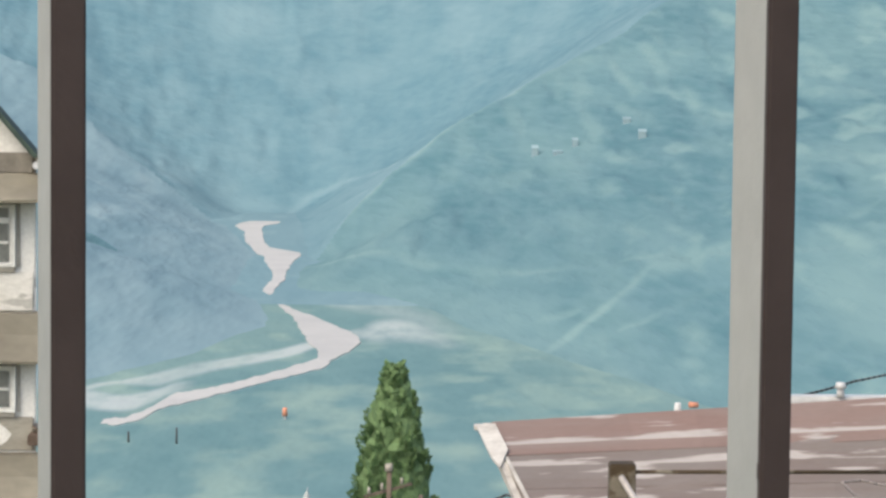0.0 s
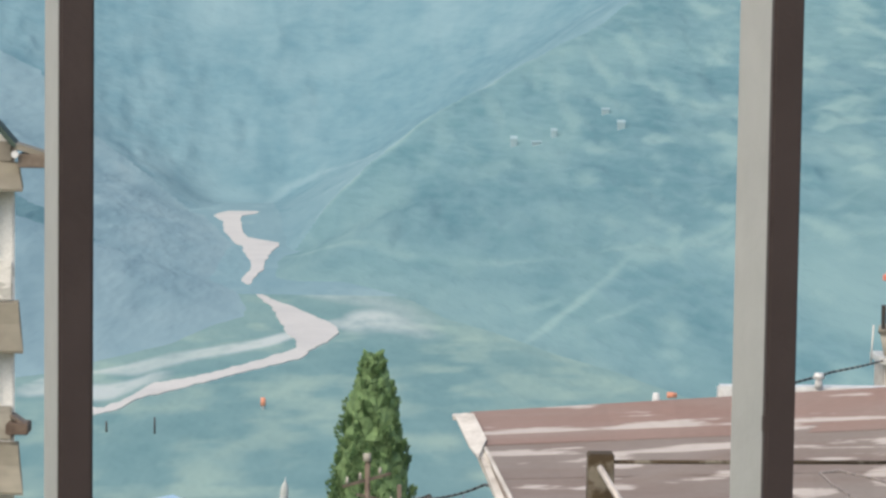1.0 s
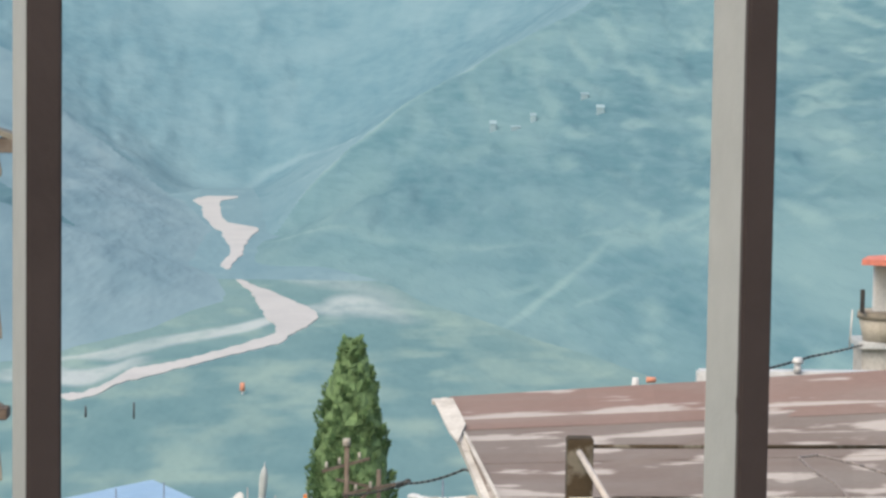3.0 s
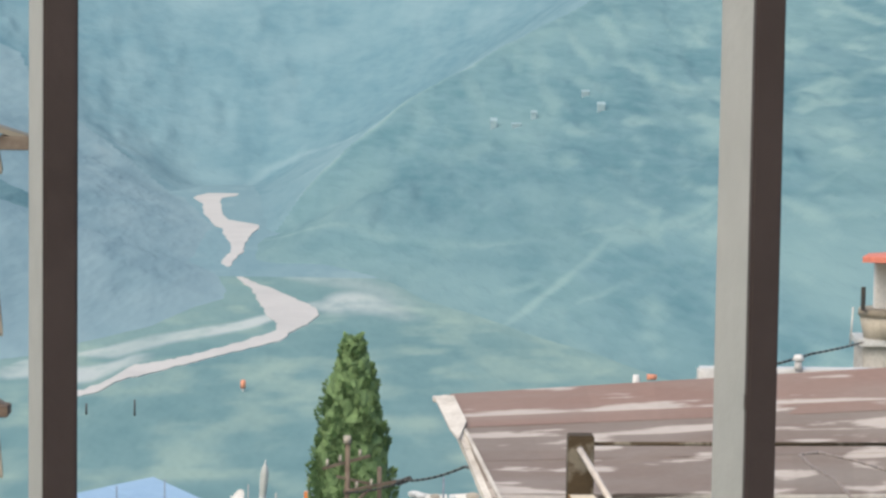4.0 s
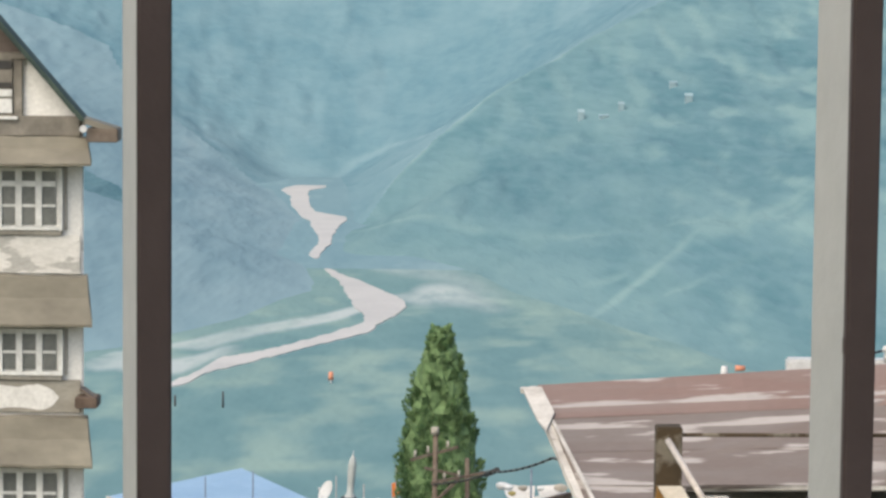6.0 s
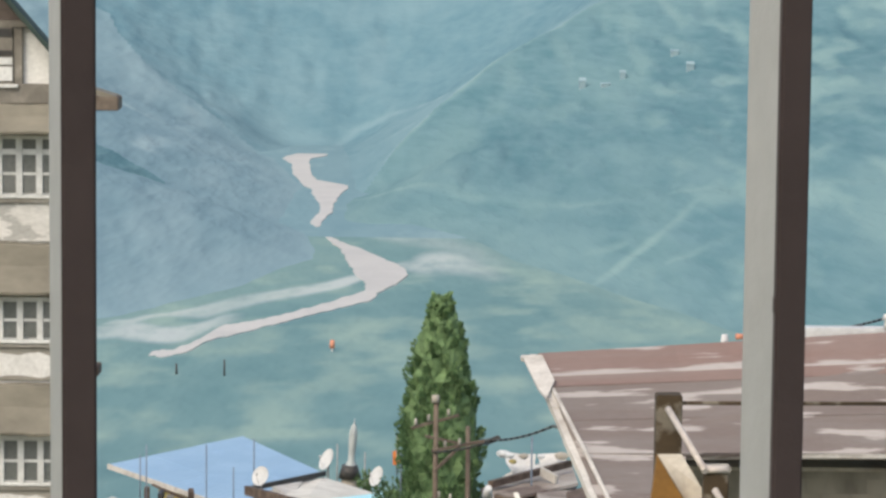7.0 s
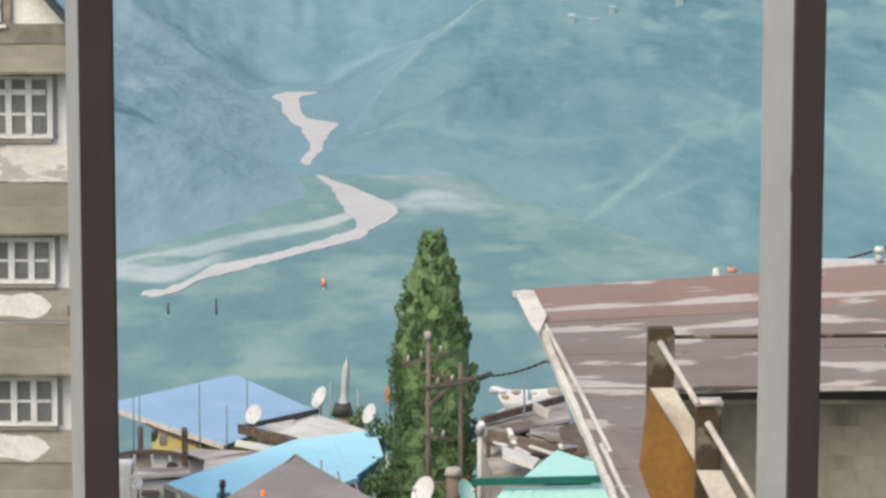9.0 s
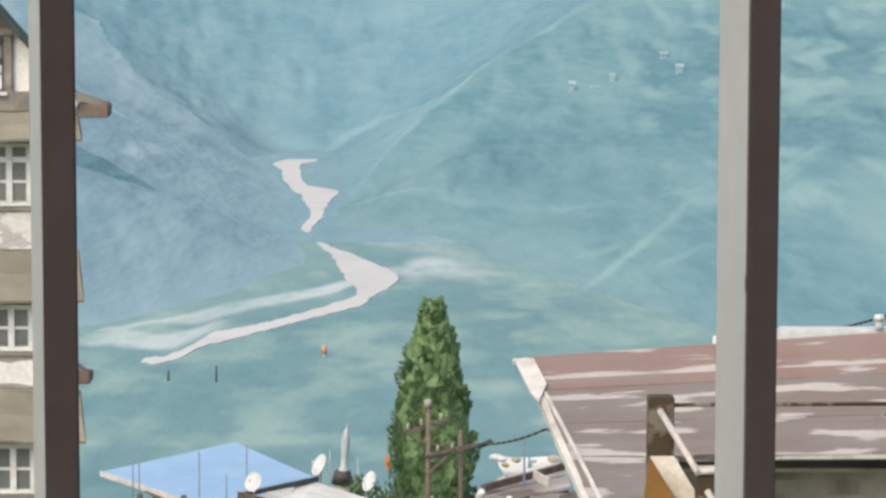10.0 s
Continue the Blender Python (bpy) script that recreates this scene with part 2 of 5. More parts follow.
M_lime = surface("stained_limewash", (0.74, 0.705, 0.64), (0.60, 0.565, 0.50), scale=1.4, third=(0.26, 0.24, 0.205), third_mix=(0.60, 0.68), third_scale=1.8)
M_timber = surface("grey_timber", (0.24, 0.222, 0.19), (0.16, 0.147, 0.125), scale=2.5, third=(0.36, 0.335, 0.29), third_mix=(0.58, 0.68))
M_bark = surface("bark", (0.09, 0.07, 0.05), (0.05, 0.04, 0.03), scale=5, bump=0.6)
M_leaf = surface("conifer_sprays", (0.138, 0.228, 0.098), (0.088, 0.158, 0.064), rough=0.8, scale=1.8, fine=6, tone=0.3, bump=0.2)
M_leaf_pale = surface("pale_sprays", (0.142, 0.224, 0.095), (0.102, 0.172, 0.072), rough=0.8, scale=2.0, fine=6, tone=0.3, bump=0.2)
M_leaf_dark = surface("inner_foliage", (0.145, 0.225, 0.100), (0.098, 0.165, 0.070), rough=0.9, scale=2.0, fine=9, tone=0.3, bump=0.6)
M_shrub = surface("shrub_leaves", (0.090, 0.150, 0.058), (0.060, 0.105, 0.042), rough=0.8, scale=1.5, fine=9, tone=0.3, bump=0.5)
# Bar front is dark brown, the rest of the bar pale grey.
M_bar_face = surface("brown_bar_front", (0.076, 0.059, 0.056), (0.066, 0.051, 0.048), rough=0.6, scale=30, fine=150, tone=0.05, bump=0.05)
M_bar_grey = surface("grey_bar_body", (0.405, 0.412, 0.392), (0.365, 0.372, 0.355), rough=0.6, scale=25, fine=120, tone=0.04, bump=0.05, third=(0.40, 0.39, 0.37), third_mix=(0.72, 0.8))
M_room = surface("room_paint", (0.72, 0.70, 0.66), (0.66, 0.64, 0.60), scale=1)
M_floor = surface("room_floor", (0.45, 0.42, 0.38), (0.38, 0.35, 0.31), scale=2)


# ---- building helpers ----
def origin(ob):
    return ob.matrix_world.translation if ob.parent is None else ob.matrix_basis.translation + origin(ob.parent)


def part(name, bm, material, parent, label=""):
    """Links bm, given in world coordinates, as one mesh under a thing or a part."""
    o = origin(parent)
    for v in bm.verts:
        v.co -= o
    me = bpy.data.meshes.new(name)
    bmesh.ops.recalc_face_normals(bm, faces=bm.faces)
    bm.to_mesh(me)
    bm.free()
    me.materials.append(material)
    ob = new(name, me)
    ob.parent = parent
    if label:
        tagged(ob, label)
    return ob


def thing(name, label, category, at, group="", kind=""):
    ob = new(name)
    ob.location = at
    ob.matrix_world = Matrix.Translation(at)
    return tagged(ob, label, category, group, kind)


def solid(name, bm, material, label, category, at=(0, 0, 0), group="", kind=""):
    """A thing that is one mesh; bm in world coordinates."""
    for v in bm.verts:
        v.co -= Vector(at)
    me = bpy.data.meshes.new(name)
    bmesh.ops.recalc_face_normals(bm, faces=bm.faces)
    bm.to_mesh(me)
    bm.free()
    me.materials.append(material)
    ob = new(name, me)
    ob.location = at
    ob.matrix_world = Matrix.Translation(at)
    return tagged(ob, label, category, group, kind)


def box(lo, hi, bevel=0.0, bm=None):
    bm = bm or bmesh.new()
    g = bmesh.ops.create_cube(bm, size=1)["verts"]
    for v in g:
        v.co = Vector(((lo[k] + hi[k]) / 2 + v.co[k] * (hi[k] - lo[k]) for k in range(3)))
    if bevel:
        edges = {e for v in g for e in v.link_edges}
        bmesh.ops.bevel(bm, geom=list(edges), offset=bevel, segments=2, affect="EDGES")
    return bm


def beam(p, q, w, h, bm=None, up=(0, 0, 1)):
    """A squared bar from p to q, w wide and h high."""
    bm = bm or bmesh.new()
    p, q = Vector(p), Vector(q)
    d = (q - p).normalized()
    side = d.cross(Vector(up))
    side = side.normalized() if side.length > 1e-4 else Vector((1, 0, 0))
    top = side.cross(d).normalized()
    vs = [bm.verts.new(c + side * a * w / 2 + top * b * h / 2) for c in (p, q) for a, b in ((-1, -1), (1, -1), (1, 1), (-1, 1))]
    for f in ((0, 1, 2, 3), (4, 7, 6, 5), (0, 4, 5, 1), (1, 5, 6, 2), (2, 6, 7, 3), (3, 7, 4, 0)):
        bm.faces.new([vs[k] for k in f])
    return bm


def tube(p, q, r, r2=None, n=10, bm=None):
    bm = bm or bmesh.new()
    p, q = Vector(p), Vector(q)
    r2 = r if r2 is None else r2
    m = (q - p).to_track_quat("Z", "Y").to_matrix()
    ring = [[bm.verts.new(c + m @ Vector((rad * math.cos(k * 2 * math.pi / n), rad * math.sin(k * 2 * math.pi / n), 0))) for k in range(n)] for c, rad in ((p, r), (q, r2))]
    for k in range(n):
        f = bm.faces.new((ring[0][k], ring[0][(k + 1) % n], ring[1][(k + 1) % n], ring[1][k]))
        f.smooth = True
    bm.faces.new(ring[0][::-1])
    bm.faces.new(ring[1])
    return bm


def cable(pts, r, sag=0.0, n=10, bm=None):
    """A hanging line through pts."""
    bm = bm or bmesh.new()
    for a, b in zip(pts, pts[1:]):
        a, b = Vector(a), Vector(b)
        row = [a.lerp(b, k / n) - Vector((0, 0, sag * 4 * (k / n) * (1 - k / n))) for k in range(n + 1)]
        for c, d in zip(row, row[1:]):
            tube(c, d, r, n=5, bm=bm)
    return bm


def slab(pts, thick, bm=None):
    """A plate on the polygon pts, thickened against its upper side."""
    bm = bm or bmesh.new()
    pts = [Vector(p) for p in pts]
    nrm = (pts[1] - pts[0]).cross(pts[2] - pts[0]).normalized()
    if nrm.z < 0 or (abs(nrm.z) < 1e-3 and nrm.y > 0):
        nrm = -nrm
    a = [bm.verts.new(p) for p in pts]
    b = [bm.verts.new(p - nrm * thick) for p in pts]
    bm.faces.new(a)
    bm.faces.new(b[::-1])
    for k in range(len(pts)):
        j = (k + 1) % len(pts)
        bm.faces.new((a[k], b[k], b[j], a[j]))
    return bm


def ribbed(a, b, d, e, ribs, depth, thick=0.012, bm=None):
    """Profiled sheet from the upper edge a-b to the lower edge d-e, with ribs that run down it."""
    bm = bm or bmesh.new()
    a, b, d, e = (Vector(p) for p in (a, b, d, e))
    nrm = (b - a).cross(d - a).normalized()
    nrm = -nrm if nrm.z < 0 else nrm
    n = ribs * 2
    rows = []
    for lo in (0.0, -thick):
        for p, q in ((a, b), (d, e)):
            rows.append([bm.verts.new(p.lerp(q, k / n) + nrm * (lo + (depth if k % 2 else 0.0))) for k in range(n + 1)])
    for k in range(n):
        bm.faces.new((rows[0][k], rows[0][k + 1], rows[1][k + 1], rows[1][k]))
        bm.faces.new((rows[2][k], rows[3][k], rows[3][k + 1], rows[2][k + 1]))
        bm.faces.new((rows[1][k], rows[1][k + 1], rows[3][k + 1], rows[3][k]))
        bm.faces.new((rows[0][k], rows[2][k], rows[2][k + 1], rows[0][k + 1]))
    for k in (0, n):
        bm.faces.new((rows[0][k], rows[1][k], rows[3][k], rows[2][k]))
    return bm


def lerp(p, q, s):
    return tuple(a + (b - a) * s for a, b in zip(p, q))


def sheeted(house, a, b, d, e, courses, sheets, material, ribs=5, depth=0.02, label="", name="roof", first=None):
    """A roof slope: a deck with overlapping profiled sheets laid in courses on it."""
    deck = part(name, slab([a, b, e, d], 0.08), material, house, label)
    for c in range(courses):
        s0, s1 = c / courses, min(1.0, (c + 1.06) / courses)
        for k in range(sheets):
            u0, u1 = k / sheets, (k + 1) / sheets
            up = lambda p, z: (p[0], p[1], p[2] + z)
            jit = random.uniform(-0.004, 0.004)
            q = [lerp(lerp(a, b, u), lerp(d, e, u), s) for s in (s0, s1) for u in (u0, u1)]
            part("roof_sheet", ribbed(up(q[0], 0.015), up(q[1], 0.015), up(q[2], 0.024 + jit), up(q[3], 0.024 + jit), ribs, depth), first if first and c == 0 else material, deck)
    return deck


# ---- terrain ----
def value_noise(x, y, seed):
    rng = np.random.RandomState(seed)
    g = rng.rand(256, 256)
    xi, yi = np.floor(x).astype(int), np.floor(y).astype(int)
    fx, fy = x - xi, y - yi
    fx, fy = fx * fx * (3 - 2 * fx), fy * fy * (3 - 2 * fy)
    g00, g10 = g[yi % 256, xi % 256], g[yi % 256, (xi + 1) % 256]
    g01, g11 = g[(yi + 1) % 256, xi % 256], g[(yi + 1) % 256, (xi + 1) % 256]
    return (g00 * (1 - fx) + g10 * fx) * (1 - fy) + (g01 * (1 - fx) + g11 * fx) * fy - 0.5


def fractal(x, y, size, octaves, seed):
    return sum(value_noise(x / size * 2 ** k, y / size * 2 ** k, seed + k) / 2 ** k for k in range(octaves))


FLOOR = -168.5


def sheet(name, x, y, z, keep, material, grass_and_lift, label, category, kind="structure"):
    n, m = z.shape
    idx = np.arange(n * m).reshape(n, m)
    quads = np.stack([idx[:-1, :-1], idx[:-1, 1:], idx[1:, 1:], idx[1:, :-1]], -1).reshape(-1, 4)
    quads = quads[keep[:-1, :-1].ravel()]
    used = np.unique(quads)
    remap = np.zeros(n * m, int)
    remap[used] = np.arange(len(used))
    co = np.stack([x.ravel(), y.ravel(), z.ravel()], -1)[used]
    me = bpy.data.meshes.new(name)
    me.from_pydata(co.tolist(), [], remap[quads].tolist())
    me.materials.append(material)
    att = me.attributes.new("grass_and_lift", "FLOAT", "POINT")
    att.data.foreach_set("value", grass_and_lift.ravel()[used].astype(np.float32))
    me.polygons.foreach_set("use_smooth", [True] * len(me.polygons))
    return tagged(new(name, me), label, category, "", kind)


# plan of the valley floor's edge: west bank going upstream, then back down the east bank
WEST = ((-285, 1191), (-178, 1288), (-150, 1314), (-106, 1439), (-73, 1575), (-82, 1719), (-92, 1804), (-97, 1884), (-98, 1982), (-106, 2069), (-120, 2159), (-136, 2293), (-150, 2410), (-143, 2517))
EAST = ((-103, 2518), (-76, 2121), (-74, 2005), (-77, 1910), (-75, 1796), (-55, 1781), (-30, 1782), (2, 1717), (30, 1575), (75, 1446), (131, 1257), (210, 1072), (315, 852))


def line_distance(x, y, pts):
    best = np.full(x.shape, 1e9)
    for (ax, ay), (bx, by) in zip(pts, pts[1:]):
        dx, dy = bx - ax, by - ay
        s = np.clip(((x - ax) * dx + (y - ay) * dy) / (dx * dx + dy * dy), 0, 1)
        best = np.minimum(best, np.hypot(x - ax - s * dx, y - ay - s * dy))
    return best


# the near hillside and the valley floor, one sheet out to the far hills
gy = np.concatenate([np.linspace(-160, 0, 12), np.linspace(6, 300, 60), np.linspace(310, 1000, 60), np.linspace(1006, 2600, 260), np.linspace(2650, 4900, 12)])
gs = np.concatenate([np.linspace(-3, -0.24, 14), np.linspace(-0.23, 0.23, 230), np.linspace(0.24, 3, 14)])
Y, S = np.meshgrid(gy, gs, indexing="ij")
X = S * np.maximum(np.abs(Y), 120)
fall = np.interp(Y, [-160, 0, 30, 60, 100, 160, 300, 600, 900, 1000, 5000], [-6, -12, -15, -19, -26, -36, -78, -140, -166, FLOOR, FLOOR])
rough = np.interp(Y, [0, 100, 400, 900, 1100], [0.3, 0.6, 6, 4, 0.35])
Z = fall + rough * fractal(X, Y, 90, 4, 3) + np.where(Y > 900, 0.15 * fractal(X, Y, 25, 2, 9), 0)
meadow_and_lift = np.clip(fractal(X * 2.0, Y, 45, 5, 21) * 2.0 + 0.12, 0, 1)
# Edges and upper floor coloured paler to offset the flat floor's darker shading.
meadow_and_lift = np.maximum(meadow_and_lift, 0.45 * np.exp(-(line_distance(X, Y, WEST + EAST) / 30) ** 2)) * np.interp(Y, [1500, 1750], [1, 0.7])
meadow_and_lift = np.maximum(meadow_and_lift, np.interp(Y, [1620, 1720], [0, 0.34]))
ground = sheet("ground", X, Y, Z, np.ones(Z.shape, bool), M_valley, meadow_and_lift, "misty green valley floor with fields below the town", "ground")
stony = np.zeros(Y.shape)
# stony banks: rows of place across the valley, middle, breadth and how bare
banks = (((-160, 1290, 10, 0.4), (-148, 1296, 24, 0.7), (-144, 1313, 17, 0.7), (-137, 1322, 15, 0.7), (-130, 1329, 24, 0.75), (-122, 1336, 38, 0.75), (-115, 1345, 56, 0.6),
          (-106, 1374, 56, 0.55), (-96, 1392, 48, 0.6), (-86, 1409, 43, 0.8), (-76, 1425, 46, 0.85), (-65, 1444, 42, 0.9), (-54.5, 1471, 48, 0.95), (-47, 1495, 36, 1.0)),
         ((-164, 1259, 30, 0.3), (-156, 1259, 42, 0.65), (-148, 1269, 50, 0.75), (-141, 1262, 50, 0.85), (-132.6, 1254, 44, 0.9), (-125, 1253, 50, 0.9), (-118, 1262, 53, 0.85),
          (-112, 1284, 50, 0.75), (-109, 1303, 45, 0.6), (-102, 1316, 40, 0.3), (-97, 1322, 30, 0.0)),
         ((-52, 1723, 22, 0.4), (-43, 1711, 40, 0.42), (-32, 1700, 55, 0.42), (-22, 1690, 70, 0.4), (-11, 1672, 80, 0.36), (2, 1645, 95, 0.34), (15, 1605, 105, 0.3), (24, 1560, 100, 0.25), (34, 1521, 70, 0.0)),
         ((-32, 1550, 20, 0.6), (-24.6, 1546, 46, 0.7), (-20, 1554, 80, 0.85), (-12, 1566, 105, 1.0), (-3, 1571, 105, 0.95), (5, 1562, 95, 0.75), (14, 1540, 85, 0.55), (23, 1516, 70, 0.35), (34, 1498, 40, 0.0)))
for bank, edge, most in zip(banks, (6, 6, 2.5, 3), (1.0, 1.0, 0.9, 0.85)):
    bx, by, bw, bp = (np.array([r[k] for r in bank]) for k in range(4))
    mid, wid, bare = np.interp(X, bx, by), np.interp(X, bx, bw), np.interp(X, bx, bp, 0, 0)
    stony = np.maximum(stony, most * bare * np.exp(-(np.abs(Y - mid + 7 * fractal(X, Y * 0.5, 18, 3, 55)) / (0.54 * wid)) ** edge))
ga = ground.data.attributes.new("gravel", "FLOAT", "POINT")
ga.data.foreach_set("value", stony.ravel().astype(np.float32))
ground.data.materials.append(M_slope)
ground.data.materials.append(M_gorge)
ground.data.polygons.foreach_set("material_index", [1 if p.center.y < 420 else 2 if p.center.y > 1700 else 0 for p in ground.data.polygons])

GORGE, LOWER, BANK = WEST[-2:] + EAST[:3], EAST[4:], EAST[2:5]


def mountain(x, y):
    """Height of the slopes that rise from the valley's edge, the distance from it, the side, and how far off the ridges between gorge and valley and beside the spur."""
    closed = WEST + EAST + ((900, 200), (-900, 200))
    inside = np.zeros(x.shape, bool)
    for (ax, ay), (bx, by) in zip(closed, closed[1:] + closed[:1]):
        if by != ay:
            inside ^= ((ay > y) != (by > y)) & (x < (bx - ax) * (y - ay) / (by - ay) + ax)
    steep = (np.interp(y, [2150, 2330], [0.40, 0.46]), np.interp(y, [2050, 2150, 2250, 2350, 2600], [2.0, 1.18, 0.81, 0.67, 0.62]), 0.5, 0.42)
    away = [np.where(inside, 0.0, line_distance(x, y, edge)) for edge in (WEST[:-1], GORGE, BANK, LOWER)]
    west, gorge, bank, east = (k * (np.sqrt(d ** 2 + 18.0 ** 2) - 18.0) for k, d in zip(steep, away))
    least, apart = np.minimum(bank, east), np.abs(bank - east)
    soft = 1.0 + 0.4 * least
    flanks = np.stack([west, gorge, least - soft * np.log1p(np.exp(-np.minimum(apart / soft, 50)))])
    flanks[0] += 4.0 * np.maximum(0, x - np.interp(y, [1200, 1700, 2100, 2300, 2500], [0, -75, -90, -110, -120]))
    rise = -7.0 * np.log(np.exp(-np.minimum(flanks, 2000) / 7.0).sum(0))
    side, d = flanks.argmin(0), np.min(away, axis=0)
    up, v = np.clip(d / 70, 0, 1), 0.24 * np.minimum(y, 2480) + 0.6 * np.maximum(y - 2480, 0)
    beyond = 1 / (1 + np.exp(np.clip((flanks[2] - flanks[1]) / 10, -30, 30)))
    up = up * np.maximum(0.3 + 0.7 * np.maximum(beyond, flanks[0] < flanks[1]), np.interp(y, [2400, 2560], [0.3, 1.0]))
    up = np.where(flanks[0] < flanks[1], np.interp(y, [2450, 2700], [0.55, 1.0]), 1.0) * up
    rise = rise + up * (7 * fractal(x, y * 0.4, 190, 3, 31) + 3.2 * fractal(x, v, 42, 3, 53) + 3.4 * fractal(x, v, 13, 3, 61))
    return FLOOR + np.where(inside, -6.0, rise - 0.3), d, side, flanks[2] - flanks[1], flanks[0] - flanks[1]


# bare grassy crests: plan lines and half-widths
CRESTS = (
    (((109, 2281), (132, 2300), (153, 2288), (185, 2274), (215, 2248)), 12, 0.5),
    (((-213, 1929), (-212, 2159), (-222, 2339), (-225, 2461)), 9, 0.9),
    (((-107, 2515), (-87, 2548), (-62, 2554), (-35, 2541), (-10, 2502)), 5.6, 0.675),
    (((70, 1461), (97, 1505), (118, 1543), (143, 1585)), 6.4, 0.855),
    (((78, 1548), (90, 1540)), 9.6, 0.72),
    (((116, 1469), (128, 1470)), 8, 0.63),
    (((170, 1571), (188, 1577), (205, 1585)), 9.6, 0.54),
    (((143, 1475), (155, 1483)), 9.6, 0.495),
    (((177, 1548), (191, 1562)), 8, 0.45),
    (((269, 1742), (306, 1826), (333, 1891)), 9.6, 0.45),
    (((247, 1537), (265, 1551), (285, 1547)), 11.2, 0.45),
    (((215, 1440), (239, 1448), (264, 1476)), 9.6, 0.36),
    (((184, 1281), (207, 1293), (221, 1288)), 9.6, 0.315),
    (((-214, 1937), (-212, 2163), (-221, 2319), (-225, 2459)), 8, 0.72),
    (((-225, 2459), (-192, 2464), (-150, 2352)), 6.4, 0.36),
    (((37, 2787), (53, 2719), (67, 2625)), 6.4, 0.405),
    (((-119, 2701), (-55, 2726), (-11, 2702)), 12.8, 0.225),
    (((-256, 2728), (-216, 2771), (-177, 2771)), 14.4, 0.27),
    (((127, 2274), (170, 2262), (202, 2222)), 22.4, 0.27),
    (((-161, 1459), (-136, 1490), (-118, 1527)), 16, 0.315),
)
yy = np.concatenate([np.arange(1150, 2700, 6.5), np.arange(2700, 4400, 16)])
ss = np.arange(-0.19, 0.25, 0.0012)
Y, S = np.meshgrid(yy, ss, indexing="ij")
X = S * Y
hgt, off, side, ridge, fold = mountain(X, Y)
side = np.where((side == 1) & (Y < 2400), 3, np.where((side == 0) & (Y > 2620), 1, side))
V = 0.2 * np.minimum(Y, 2480) + 0.6 * np.maximum(Y - 2480, 0)
grass_and_lift = np.clip(fractal(X, V, 55, 4, 88) * 0.9, 0, 0.24)
grass_and_lift = np.maximum(grass_and_lift, np.array([0.18, 0.1, 0.40, 0.1])[side] * np.exp(-(off / np.array([60.0, 30.0, 40.0, 30.0])[side]) ** 2) * np.clip(0.9 + fractal(X, Y * 0.3, 30, 3, 12), 0, 1))
tufts = np.clip(fractal(X + 0.12 * np.minimum(Y, 2480), V, 15, 4, 77) * 1.1, 0, 0.45) * np.interp(X / Y, [-0.02, 0.05, 0.12], [0.3, 0.7, 1.35])
grass_and_lift = np.maximum(grass_and_lift, tufts * np.array([0.15, 0.5, 1.0, 0.4])[side])
bald = np.exp(-((ridge - 1) / 8.5) ** 2) * np.clip((hgt - FLOOR) / 25, 0, 1) * np.interp(hgt, [-55, -25, 10], [1, 0.5, 0.1]) * np.clip(0.85 + fractal(X, V, 25, 3, 18), 0.3, 1)
grass_and_lift = np.maximum(grass_and_lift, 0.75 * bald * (Y < 2480))
# Gorge flank coloured paler to offset its shade, facing away from the sun.
grass_and_lift = np.maximum(grass_and_lift, 0.26 * np.clip(ridge / 8, 0, 1) * np.exp(-(ridge / 60) ** 2) * (Y < 2480) * np.clip(0.9 + fractal(X, V, 40, 3, 38), 0.3, 1))
# The shaded fold beside the spur is lightened in its colour.
grass_and_lift = np.maximum(grass_and_lift, np.where(side == 0, 0.15, 0.62) * np.exp(-((fold - 12) / 28) ** 2) * (off > 5) * np.interp(hgt, [-125, -70], [1, 0]) * np.clip(0.8 + fractal(X, V, 30, 3, 28), 0.3, 1))
for line, half, strength in CRESTS:
    gap = line_distance(X + 5 * fractal(X, Y, 30, 2, 6), Y + 8 * fractal(X, Y, 30, 2, 7), line)
    grass_and_lift = np.maximum(grass_and_lift, 0.8 * strength * np.exp(-(gap / half) ** 2) * np.clip(0.8 + 1.1 * fractal(X, Y * 0.4, 40, 2, 15), 0, 1))
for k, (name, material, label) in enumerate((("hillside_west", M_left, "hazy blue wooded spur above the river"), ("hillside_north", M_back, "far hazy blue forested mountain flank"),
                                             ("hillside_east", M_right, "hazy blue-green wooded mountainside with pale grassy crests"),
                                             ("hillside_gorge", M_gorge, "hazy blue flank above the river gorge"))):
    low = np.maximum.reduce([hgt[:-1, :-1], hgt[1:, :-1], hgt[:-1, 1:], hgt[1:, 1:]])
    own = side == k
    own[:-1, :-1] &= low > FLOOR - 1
    sheet(name, X, Y, hgt, own, material, grass_and_lift, label, "hillside")


